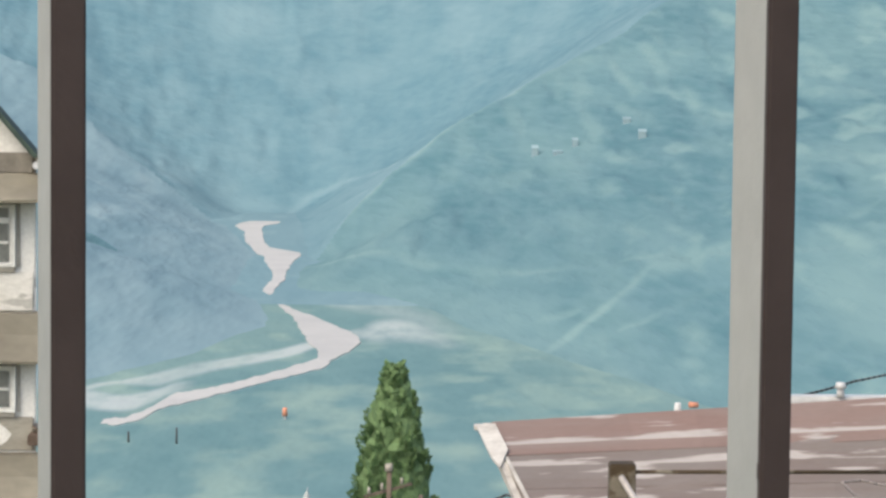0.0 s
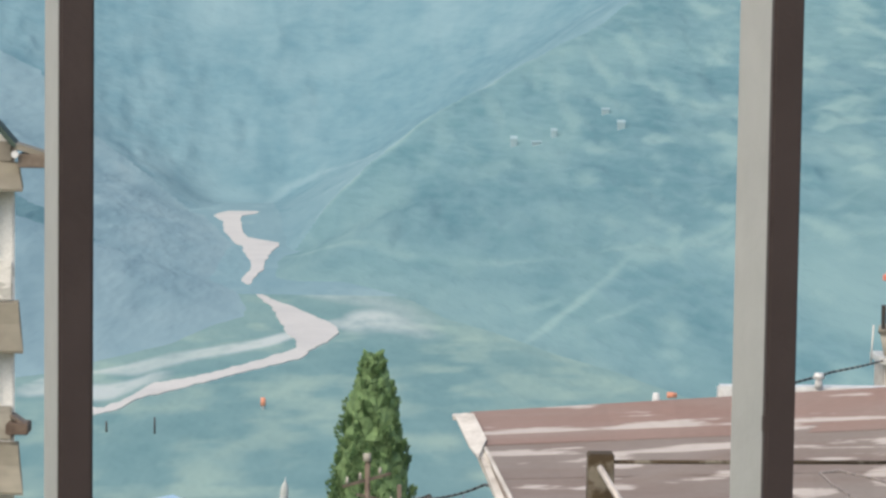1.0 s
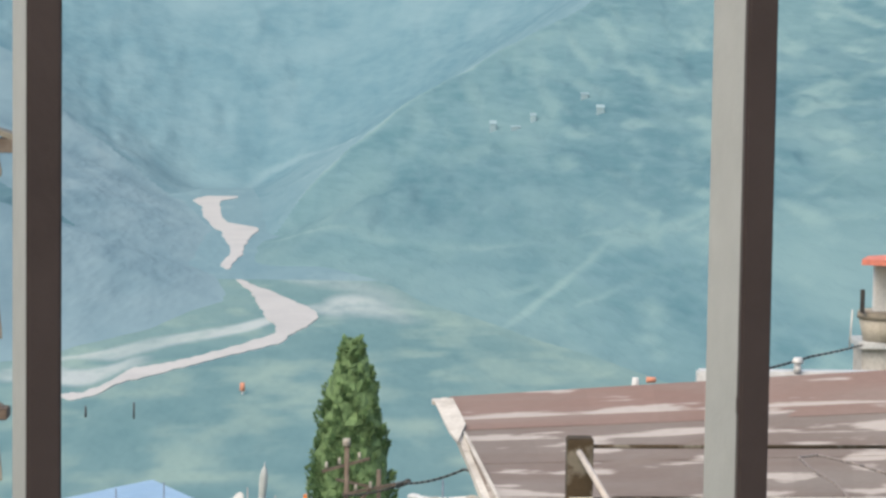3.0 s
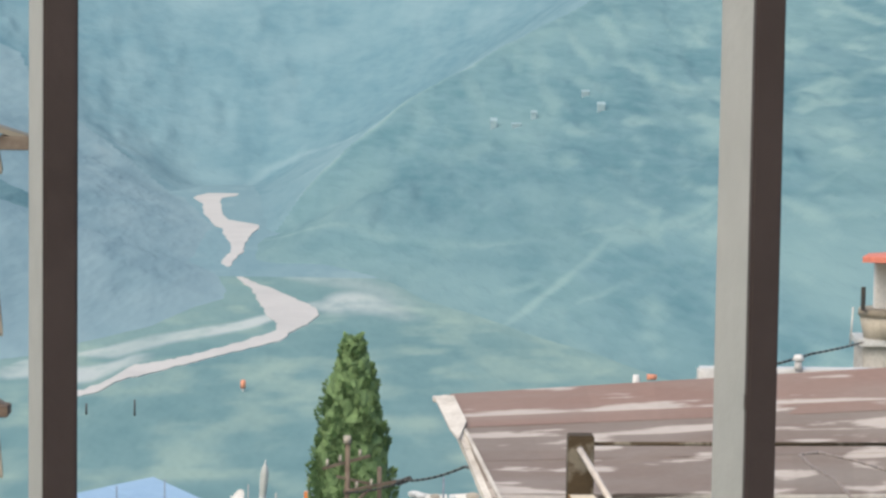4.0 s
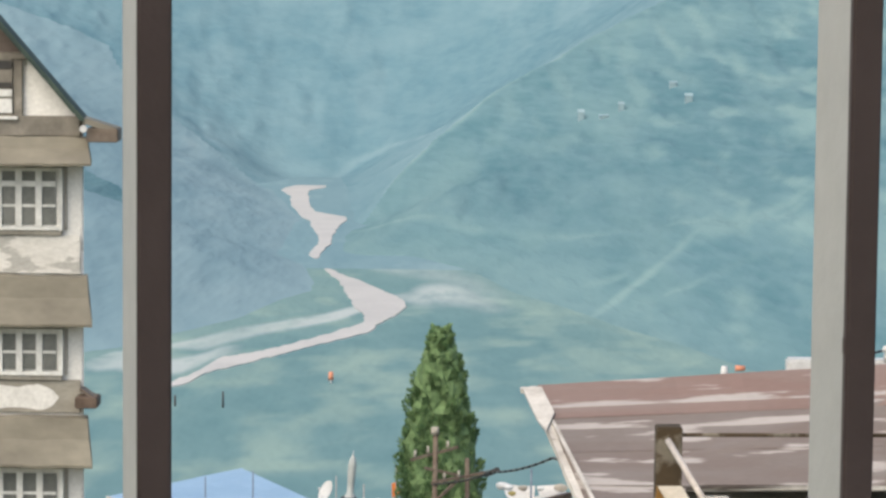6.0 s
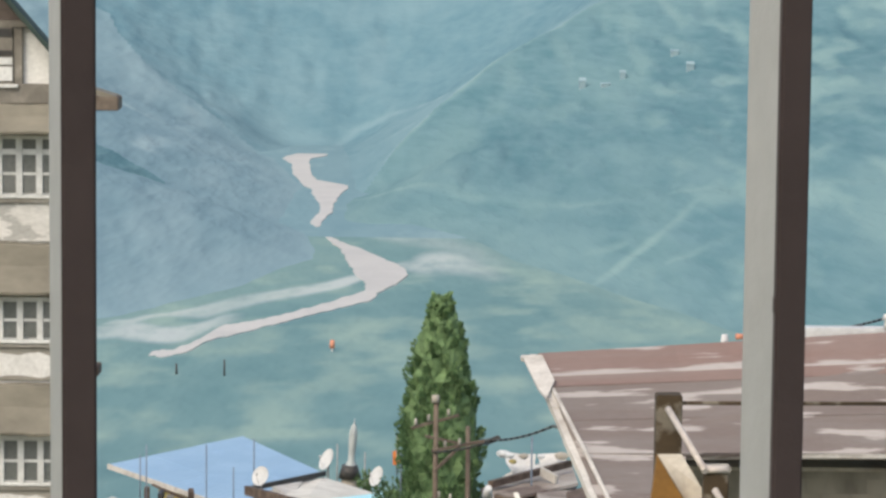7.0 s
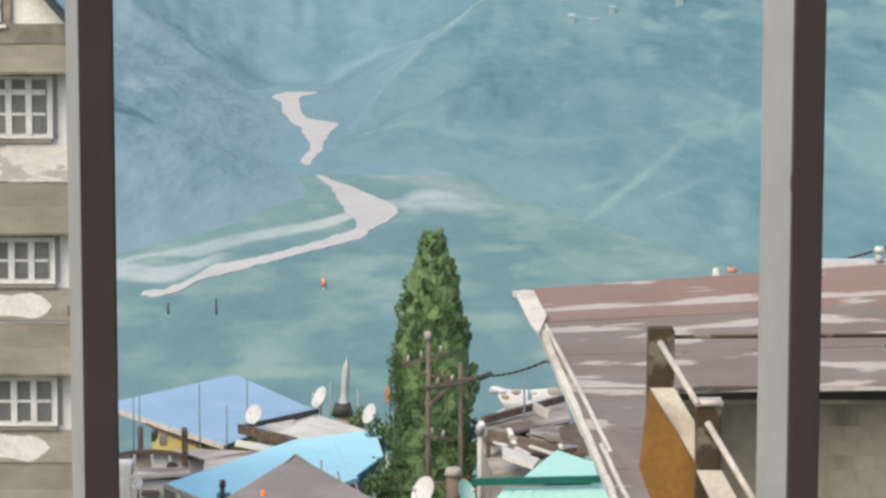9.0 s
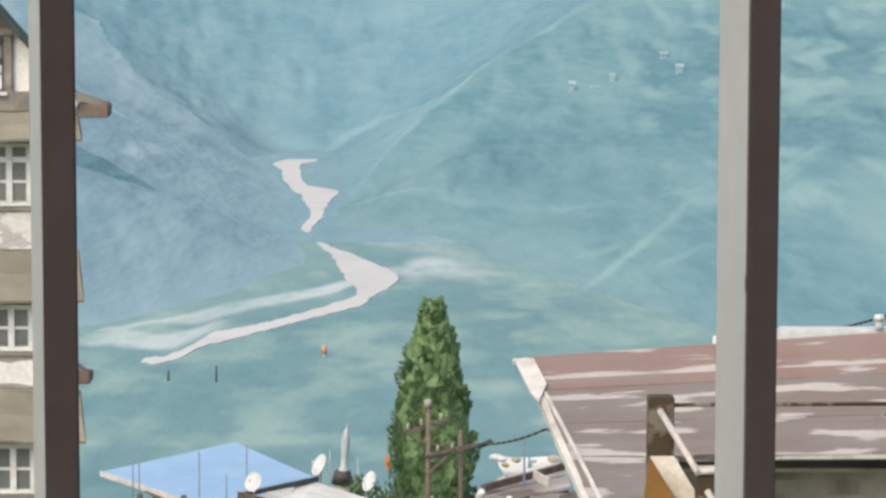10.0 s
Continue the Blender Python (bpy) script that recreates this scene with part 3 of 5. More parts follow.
# ---- the river on the valley floor: rows of distance, middle and width in metres ----
def channel(name, rows, material, label, lift, wobble=2.0, seed=1, across=False):
    """A flat bed; rows run along y (or along x, across)."""
    rows = sorted(rows)
    s = np.array([r[0] for r in rows])
    t = np.linspace(s[0], s[-1], 200)
    mid = np.interp(t, s, [r[1] for r in rows])
    wid = np.interp(t, s, [r[2] for r in rows])
    step = (s[-1] - s[0]) / 20
    e1, e2 = (wobble * fractal(t, t * 0 + 7.3 * k, step, 4, seed + k) for k in (1, 2))
    bm = bmesh.new()
    va, vb = [], []
    for k in range(len(t)):
        h = max(wid[k] / 2, 0.2)
        a, b = mid[k] - h - e1[k], mid[k] + h + e2[k]
        va.append(bm.verts.new((a, t[k], lift) if not across else (t[k], a, lift)))
        vb.append(bm.verts.new((b, t[k], lift) if not across else (t[k], b, lift)))
    for k in range(len(t) - 1):
        bm.faces.new((va[k], vb[k], vb[k + 1], va[k + 1]))
    ext = bmesh.ops.extrude_face_region(bm, geom=bm.faces[:])
    for g in ext["geom"]:
        if isinstance(g, bmesh.types.BMVert):
            g.co.z -= 0.8
    return solid(name, bm, material, label, "river", kind="structure")


W = FLOOR + 0.45
channel("river", ((1697, -75.2, 2.4), (1677, -70.4, 4.7), (1657, -66.1, 7.7), (1631, -58.9, 12.8), (1600, -53.1, 17.4), (1570, -47.4, 22.7), (1547, -43.1, 27.1), (1525, -40.0, 28.5),
                  (1505, -38.3, 27.6), (1484, -36.9, 24.2), (1463, -37.0, 18.0), (1443, -38.2, 13.1), (1426, -39.9, 8.6), (1409, -40.7, 4.3)),
        M_river, "pale silty river bend on the valley floor", W, 2.2, 3)
channel("river", ((2412, -121.0, 24.0), (2398, -122.0, 29.0), (2382, -125.5, 33.0), (2356, -131.7, 24.4), (2298, -124.4, 15.6), (2237, -120.4, 13.9), (2180, -116.5, 12.7), (2130, -110.0, 12.4),
                  (2104, -101.1, 25.7), (2083, -94.0, 32.5), (2053, -90.6, 27.1), (2018, -89.9, 21.0), (1976, -88.4, 15.0), (1931, -86.4, 10.1), (1896, -84.9, 8.4), (1866, -84.0, 7.5),
                  (1838, -86.0, 8.1), (1810, -86.9, 8.7), (1783, -86.5, 6.8), (1761, -84.9, 2.8)),
        M_river, "pale upper river winding out of the gorge", W, 2.6, 5)
channel("river", ((-37.7, 1419, 33.7), (-40.8, 1407, 52), (-46.1, 1396, 47), (-51.3, 1382, 42), (-61.2, 1356, 31), (-71, 1334, 35), (-80.3, 1310, 34), (-89.5, 1290, 35),
                  (-98.6, 1273, 36), (-104.2, 1263, 40), (-107.8, 1246, 38), (-111, 1225, 30), (-114.3, 1207, 25), (-117.7, 1200, 27), (-119.5, 1193, 17), (-123.8, 1193, 20), (-128.2, 1189, 12)),
        M_river, "pale silty lower river reach beside gravel banks", W - 0.1, 9, 7, across=True)

# ---- made-up veranda the camera looks out from, unseen but for its window grille ----
WALL = Matrix.Translation((-0.0588, 0.4562, 0)) @ Matrix.Rotation(math.atan2(0.2814, 0.9596), 4, "Z")


def placed(bm):
    bmesh.ops.transform(bm, matrix=WALL, verts=bm.verts)
    return bm


# Wide opening, low left side and short roof let daylight reach the bars.
solid("wall_window_left", placed(box((-3.0, -0.20, 0), (-2.45, 0.0, 2.9))), M_room, "plain plastered wall at the end of the window", "wall", kind="structure")
solid("wall_window_right", placed(box((2.3, -0.20, 0), (3.0, 0.0, 2.9))), M_room, "plain plastered wall at the end of the window", "wall", kind="structure")
solid("wall_window_below", placed(box((-2.45, -0.20, 0), (2.3, 0.0, 0.85))), M_room, "plain plastered wall under the window", "wall", kind="structure")
solid("wall_back", placed(box((-3.0, -2.6, 0), (3.0, -2.4, 2.9))), M_room, "plain plastered back wall of the veranda", "wall", kind="structure")
solid("wall_side", placed(box((2.8, -2.4, 0), (3.0, -0.20, 2.9))), M_room, "plain plastered side wall of the veranda", "wall", kind="structure")
solid("wall_side_low", placed(box((-3.0, -2.4, 0), (-2.8, -0.20, 0.9))), M_room, "unseen low parapet, left open above to light the bars", "wall", kind="structure")
solid("floor", placed(box((-3.0, -2.6, -0.2), (3.0, 0.0, 0))), M_floor, "bare cement veranda floor", "floor", kind="structure")
solid("ceiling", placed(box((-3.0, -2.6, 2.9), (3.0, -1.5, 3.0))), M_room, "unseen roof strip over the back, cut short to light the bars", "ceiling", kind="structure")
grille = thing("window_grille", "steel bars across the window, brown in front and grey behind", "window grille", WALL @ Vector((0.06, 0, 0.85)))
part("bottom_rail", placed(box((-2.45, 0.0, 0.85), (2.3, 0.015, 0.87))), M_bar_grey, grille)
part("top_rail", placed(box((-2.45, 0.0, 2.88), (2.3, 0.015, 2.9))), M_bar_grey, grille)
for k in range(-19, 19):
    x = 0.125 * k
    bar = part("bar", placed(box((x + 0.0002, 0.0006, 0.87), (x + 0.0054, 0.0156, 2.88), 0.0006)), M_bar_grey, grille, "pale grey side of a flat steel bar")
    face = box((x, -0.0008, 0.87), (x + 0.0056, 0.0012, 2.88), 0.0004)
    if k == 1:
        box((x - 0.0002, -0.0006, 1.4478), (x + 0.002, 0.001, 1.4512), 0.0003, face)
    part("bar_face", placed(face), M_bar_face, bar, "dark brown front of the bar")


# ---- tall white guesthouse ----
def casement(wall, x0, x1, z0, z1, y, lights, transom=None):
    """A white timber window of several lights: frame, mullions, and two panes to each light."""
    wn_ = part("window", box((x0, y + 0.05, z0), (x1, y + 0.10, z1)), M_frame, wall, "white wooden casement window")
    t = 0.07
    bm = bmesh.new()
    box((x0, y - 0.03, z0), (x0 + t, y + 0.06, z1), 0.008, bm)
    box((x1 - t, y - 0.03, z0), (x1, y + 0.06, z1), 0.008, bm)
    box((x0 + t, y - 0.03, z0), (x1 - t, y + 0.06, z0 + t), 0.008, bm)
    box((x0 + t, y - 0.03, z1 - t), (x1 - t, y + 0.06, z1), 0.008, bm)
    part("window_frame", bm, M_frame, wn_)
    w = (x1 - x0 - 2 * t) / lights
    tz = z0 + (z1 - z0) * transom if transom else z1 - t
    for k in range(lights):
        a, b = x0 + t + k * w, x0 + t + (k + 1) * w
        if k:
            part("mullion", box((a - 0.06, y - 0.025, z0 + t), (a + 0.06, y + 0.05, z1 - t), 0.006), M_frame, wn_)
        a, b = a + 0.06, b - 0.06
        mid = (z0 + t + tz) / 2
        panes = [(z0 + t + 0.03, mid - 0.025), (mid + 0.025, tz - 0.03)]
        part("glazing_bar", box((a, y - 0.01, mid - 0.025), (b, y + 0.045, mid + 0.025)), M_frame, wn_)
        if transom:
            part("transom", box((a, y - 0.015, tz - 0.03), (b, y + 0.048, tz + 0.07)), M_frame, wn_)
            panes.append((tz + 0.07, z1 - t))
        for lo, hi in panes:
            part("pane", box((a, y + 0.02, lo), (b, y + 0.03, hi), 0.004), M_glass, wn_)
    return wn_


HY = 52.0
hx = -6.815
hotel = thing("guesthouse", "tall white plastered guesthouse with stained walls and brown canopies", "building", (hx - 5, HY + 4, -18))
hw = part("wall", box((hx - 11, HY, -18), (hx, HY + 4, -1.171), 0.03), M_plaster, hotel)
storeys = ((-1.792, -3.016, -3.835, 0.72), (-4.782, -5.712, -6.432, None),
           (-7.388, -8.390, -9.117, None), (-10.082, -11.104, -11.805, None))
for top, sill, apron, transom in storeys:
    apron_ = part("apron_wall", box((hx - 10.9, HY - 0.05, apron), (hx - 0.04, HY - 0.002, sill - 0.09), 0.02), M_stained if transom else M_bare, hotel, "peeling plaster under the windows")
    if not transom:
        flake = random.Random(int(-apron * 50))
        for bay in range(4):
            right = hx - 0.42 - flake.uniform(0, 0.12) - bay * 2.6
            ups, downs = [], []
            for j in range(25):
                u = j / 24
                ends = min(1, 7 * u, 7 * (1 - u)) ** 0.6
                mid_, half = (apron + sill) / 2 - 0.06, 0.23 * ends
                x = right - 2.3 * (1 - u)
                wob = 0.07 * noise.noise(Vector((x * 1.6, apron, 0.3))) * ends
                ups.append((x, HY - 0.055, mid_ + half + wob + flake.uniform(-0.012, 0.012) * ends))
                downs.append((x, HY - 0.055, mid_ - half + wob * 0.6 + 0.1 * noise.noise(Vector((x * 2.1, apron, 4.3))) * ends - 0.004))
            part("plaster_skim", slab(ups[::-1] + downs, 0.006), M_skim, apron_, "flaking white plaster")
    part("sill", box((hx - 10.9, HY - 0.12, sill - 0.09), (hx - 0.38, HY + 0.02, sill), 0.02), M_band, hotel)
    for bay in range(4):
        casement(hotel, hx - 0.36 - 1.62 - bay * 2.4, hx - 0.36 - bay * 2.4, sill, top - 0.06, HY - 0.14, 4, transom)
        part("jamb", box((hx - 0.36 - bay * 2.4, HY - 0.04, sill), (hx - 0.29 - bay * 2.4, HY + 0.02, top), 0.01), M_band, hotel)
# sloping canopies over each storey
for up_, lo_, out in ((-1.271, -1.792, 0.75), (-3.835, -4.761, 0.62), (-6.474, -7.367, 0.62), (-9.117, -10.060, 0.62)):
    bm = bmesh.new()
    rows = []
    wear = random.Random(int(-lo_ * 100))
    for k in range(37):
        x = hx - 11.1 + (11.16 + 0.02) * k / 36
        f = 0.16 if k == 36 else 0.0
        a, b = wear.uniform(-0.025, 0.025), wear.uniform(-0.018, 0.018)
        rows.append([bm.verts.new(p) for p in ((x, HY + 0.02, up_ + a), (x + f * 0.2, HY - 0.30, up_ - 0.02 + a), (x + f * 0.4, HY - 0.38, (up_ + lo_) / 2 + 0.05 + b),
                                               (x + f, HY - out, lo_ + 0.05 + b), (x + f, HY - out + 0.01, lo_ + b), (x + f * 0.5, HY + 0.02, lo_ + 0.05 + b))])
    for a, b in zip(rows, rows[1:]):
        for k in range(6):
            bm.faces.new((a[k], b[k], b[(k + 1) % 6], a[(k + 1) % 6]))
    bm.faces.new(rows[0])
    bm.faces.new(rows[-1][::-1])
    part("canopy", bm, M_canopy, hotel, "brown weathered sloping canopy slab")
# gabled top storey
gz0, gz1 = -1.171, 2.911
peak = -10.046
KX, KZ = -6.772, -0.941
bm = bmesh.new()
front = [bm.verts.new(p) for p in ((2 * peak - KX, HY + 0.05, gz0), (KX, HY + 0.05, gz0), (KX, HY + 0.05, KZ), (peak, HY + 0.05, gz1 - 0.06), (2 * peak - KX, HY + 0.05, KZ))]
rear = [bm.verts.new((v.co.x, HY + 0.6, v.co.z)) for v in front]
bm.faces.new(front)
bm.faces.new(rear[::-1])
for k in range(5):
    bm.faces.new((front[k], front[(k + 1) % 5], rear[(k + 1) % 5], rear[k]))
part("gable_wall", bm, M_plaster, hotel, "white plaster gable in a brown timber frame")
eave = (-6.16, 52.00, -1.18)
knee = (-6.74, 52.00, -0.92)
part("gable_roof", slab([(peak, HY - 0.5, gz1), (knee[0], HY - 0.5, knee[2]), (knee[0], HY + 0.25, knee[2]), (peak, HY + 0.25, gz1)], 0.09), M_roofgreen, hotel, "dark green roof edge")
part("gable_roof", slab([(knee[0], HY - 0.5, knee[2]), (eave[0], HY - 0.5, eave[2] + 0.08), (eave[0], HY + 0.25, eave[2] + 0.08), (knee[0], HY + 0.25, knee[2])], 0.10), M_canopy, hotel, "flared brown eave")
part("gable_roof", slab([(2 * peak - knee[0], HY - 0.5, knee[2]), (peak, HY - 0.5, gz1), (peak, HY + 0.25, gz1), (2 * peak - knee[0], HY + 0.25, knee[2])], 0.09), M_roofgreen, hotel)
RX, RZ = -7.819, 0.253
part("gable_head", slab([(2 * peak - RX, HY - 0.03, RZ), (RX, HY - 0.03, RZ), (peak, HY - 0.03, gz1 - 0.12)], 0.07), M_gable, hotel, "dark brown boarded gable head")
part("verge_board", beam((peak, HY - 0.5, gz1 - 0.05), (knee[0], HY - 0.5, knee[2] - 0.05), 0.04, 0.07), M_roofgreen, hotel)
part("eave_beam", box((-6.678, HY - 0.6, -1.361), (-6.105, HY + 0.3, -1.111), 0.02), M_beam, hotel, "weathered brown beam end")
part("eave_beam", box((hx - 0.1, HY - 0.5, -6.275), (-6.504, HY + 0.1, -6.074), 0.02), M_darkwood, hotel, "weathered brown beam end")
part("eave_board", slab([(hx - 0.02, HY - 0.3, -5.916), (hx + 0.22, HY - 0.3, -6.084), (hx + 0.22, HY + 0.1, -6.084), (hx - 0.02, HY + 0.1, -5.916)], 0.05), M_beam, hotel)
part("timber_post", box((-8.092, HY - 0.06, -1.051), (-7.925, HY + 0.04, 0.144), 0.01), M_timber, hotel)
part("timber_rail", box((hx - 5, HY - 0.10, 0.123), (-7.799, HY + 0.04, 0.248), 0.01), M_timber, hotel)
part("timber_sill", box((hx - 5.5, HY - 0.16, gz0 - 0.12), (hx - 0.02, HY + 0.04, -0.909), 0.03), M_timber, hotel, "stained grey-brown ledge")
attic = part("attic_window", box((-9.549, HY - 0.09, -0.978), (-8.10, HY - 0.04, 0.123)), M_timber, hotel, "grey timber attic window with white lower panes")
for k in range(4):
    x0 = -9.50 + 0.362 * k
    for lo, hi, mt in ((-0.05, 0.10, M_black), (-0.40, -0.30, M_black), (-0.56, -0.43, M_frame), (-0.86, -0.60, M_frame)):
        part("pane", box((x0, HY - 0.115, lo), (x0 + 0.31, HY - 0.095, hi), 0.006), mt, attic)
part("window_sill", box((-9.6, HY - 0.24, -0.978), (-7.99, HY - 0.09, -0.92), 0.01), M_frame, attic, "white painted sill")
part("lamp", tube((-6.76, 51.60, -1.13), (-6.72, 51.30, -1.11), 0.07), M_white, hotel, "small round white lamp")

# the side walls stand askew to the front
for ob in hotel.children_recursive:
    if ob.type == "MESH":
        o = origin(ob)
        for v in ob.data.vertices:
            back = max(0.0, v.co.y + o.y - HY - 0.06)
            v.co.x -= 0.15 * back


# ---- house with the faded red sheet roof ----
A, B = (1.18, 38.00, -3.86), (7.75, 39.40, -3.59)
D, E = (1.65, 35.60, -4.81), (7.33, 37.00, -5.01)
L1, R1 = (2.14, 33.20, -5.86), (2.92, 33.20, -5.86)
Rm = (3.04, 36.00, -4.87)
red = thing("sheet_roof_house", "house with a faded red sheet roof and mossy concrete walls", "house", (A[0] + 5, A[1] + 1, -15))
sheeted(red, A, B, D, E, 3, 7, M_mauve, 4, 0.0015, "faded mauve-red sheet roof with worn white streaks", first=M_mauve_top)
sheeted(red, D, Rm, L1, R1, 3, 2, M_mauve, 4, 0.0015, "lower faded red roof slope", "lower_roof")
part("wall", box((Rm[0] + 0.1, 37.3, -15), (B[0], 42.0, -5.25)), M_concrete, red, "mossy stained concrete wall")
block_wall = part("block_wall", box((Rm[0] + 0.12, 37.29, -8.6), (B[0], 37.3, -5.3)), M_block, red, "mossy concrete blockwork")
block = bpy.data.meshes.new("block")
bm = box((0, -0.003, 0), (0.398, 0.012, 0.198), 0.001)
bm.to_mesh(block)
bm.free()
block.materials.append(M_block)
for row in range(15):
    for k in range(13):
        x = Rm[0] + 0.14 + 0.4 * k + (0.2 if row % 2 else 0)
        if x < B[0] - 0.45:
            o = new("block", block)
            o.parent = block_wall
            o.location = Vector((x, 37.292 + random.uniform(-0.002, 0.002), -8.4 + 0.2 * row)) - origin(block_wall)
part("wall", box((L1[0] + 0.5, 35.5, -15), (Rm[0] + 0.1, 40.5, -6.0)), M_concrete, red)
part("rear_slope", slab([A, B, (B[0] + 2, B[1] + 4, B[2] - 1.6), (A[0] + 2, A[1] + 4, A[2] - 1.6)], 0.06), M_mauve, red)
part("verge_cap", slab([(0.97, 37.90, -3.87), (1.23, 37.90, -3.85), (1.38, 37.20, -4.09), (1.26, 36.75, -4.27), (1.15, 37.00, -4.16)], 0.03), M_white_trim, red, "chipped white verge end")
for p, q in (((1.35, 37.10, -4.19), (1.74, 35.50, -4.79)), ((1.74, 35.50, -4.79), (2.07, 34.30, -5.36))):
    part("verge_strip", beam(p, q, 0.05, 0.03), M_white_trim, red, "chipped white strip")
chip = random.Random(8)
for k in range(15):
    s0, s1 = k / 15, (k + 1.04) / 15
    w, off = 0.10 * (1 - 0.25 * s0) * chip.uniform(0.88, 1.08), chip.uniform(-0.005, 0.005)
    p, q = lerp((1.11, 38.00, -3.89), (2.11, 33.15, -5.85), s0), lerp((1.11, 38.00, -3.89), (2.11, 33.15, -5.85), s1)
    part("verge_board", beam((p[0] + off, p[1], p[2]), (q[0] + off, q[1], q[2]), w, chip.uniform(0.07, 0.11)), M_white_trim, red, "chipped white verge board")
    if k not in (1, 7):
        p, q = lerp((1.26, 37.50, -4.15), (2.26, 33.20, -5.86), s0), lerp((1.26, 37.50, -4.15), (2.26, 33.20, -5.86), s1)
        part("verge_flashing", beam((p[0] - off, p[1], p[2] + 0.05), (q[0] - off, q[1], q[2] + 0.05), 0.05 * chip.uniform(0.8, 1.2), 0.025), M_white_trim, red, "peeling pale flashing")
part("ridge_end", box((0.95, 38.05, -3.97), (1.27, 38.30, -3.91), 0.01), M_white_trim, red, "broken white ridge end")
part("gutter", beam((2.97, 36.00, -4.88), (7.32, 36.95, -5.01), 0.06, 0.05), M_white_trim, red)
part("parapet", box((4.789, 39.9, -4.2), (7.777 + 2, 40.2, -3.707), 0.03), M_white, red, "white parapet behind the ridge")
part("finial", tube((6.21, 39.90, -3.71), (6.21, 39.90, -3.58), 0.06, 0.05), M_white, red)
part("finial_cap", tube((6.21, 39.90, -3.58), (6.21, 39.90, -3.50), 0.09, 0.06), M_white, red)

# ---- stair parapet and railing in front of it ----
SY = 30.0
stair = thing("stair_parapet", "ochre stair parapet with brown posts and pale handrails", "stair parapet", (2.67, 30.00, -5.12))
p0, p1 = (2.20, 30.00, -3.82), (2.48, 30.00, -3.14)
part("post", box((p0[0], SY - 0.14, p0[2] - 0.8), (p1[0], SY + 0.14, p1[2]), 0.015), M_post, stair, "dark brown weathered concrete post")
q0, q1 = (2.64, 29.00, -4.24), (2.89, 29.00, -3.79)
part("post", box((q0[0], 28.86, q0[2] - 0.8), (q1[0], 29.12, q1[2]), 0.015), M_post, stair, "dark brown weathered concrete post")
part("post_cap", box((q0[0] - 0.02, 28.84, q1[2]), (q1[0] + 0.02, 29.14, q1[2] + 0.05), 0.01), M_cream, stair)
part("handrail", tube((2.32, 29.80, -3.27), (2.64, 28.80, -3.76), 0.035), M_rail, stair, "pale painted handrail")
part("handrail", tube((2.74, 28.80, -3.95), (3.21, 28.00, -4.71), 0.035), M_rail, stair, "pale painted handrail")
part("handrail", tube((2.63, 28.85, -3.75), (2.88, 28.85, -3.75), 0.035), M_rail, stair, "pale painted handrail")
ring = [(2.18, 29.30, -3.69), (2.08, 29.30, -4.55), (2.25, 29.30, -5.00), (2.94, 29.30, -5.00), (2.65, 29.30, -4.46)]
part("parapet", slab(ring, 0.16), M_ochre, stair, "ochre painted stair wall")
part("coping", slab([(2.22, 29.85, -3.77), (2.47, 29.75, -3.75), (2.65, 29.30, -4.03), (2.65, 29.10, -4.43)], 0.06), M_cream, stair, "cream coping")
part("coping", slab([(2.63, 28.80, -4.45), (2.88, 28.70, -4.43), (3.06, 28.10, -4.73), (2.78, 28.15, -4.74)], 0.06), M_cream, stair, "cream coping")
solid("pipe_rail", tube((2.47, 30.00, -3.24), (6.12, 31.00, -3.37), 0.022), M_post, "thin dark pipe rail fixed to the post", "pipe", (0, 0, 0))


# ---- the town below ----
def walls_under(house, pts, z_top, material, inset=0.35, label="", depth=None):
    """Solid walls under a roof polygon, down into the ground."""
    c = sum((Vector(p) for p in pts), Vector()) / len(pts)
    bm = bmesh.new()
    ring = [Vector(p) + (c - Vector(p)).normalized() * inset for p in pts]
    zb = float(np.interp(c.y, [0, 30, 60, 100, 160], [-13, -16, -20, -27, -37]))
    tops = [bm.verts.new((p.x, p.y, min(z_top, p.z - 0.14))) for p in ring]
    lows = [bm.verts.new((p.x, p.y, zb)) for p in ring]
    for k in range(len(ring)):
        j = (k + 1) % len(ring)
        bm.faces.new((tops[k], tops[j], lows[j], lows[k]))
    bm.faces.new(tops)
    bm.faces.new(lows[::-1])
    return part("wall", bm, material, house, label)


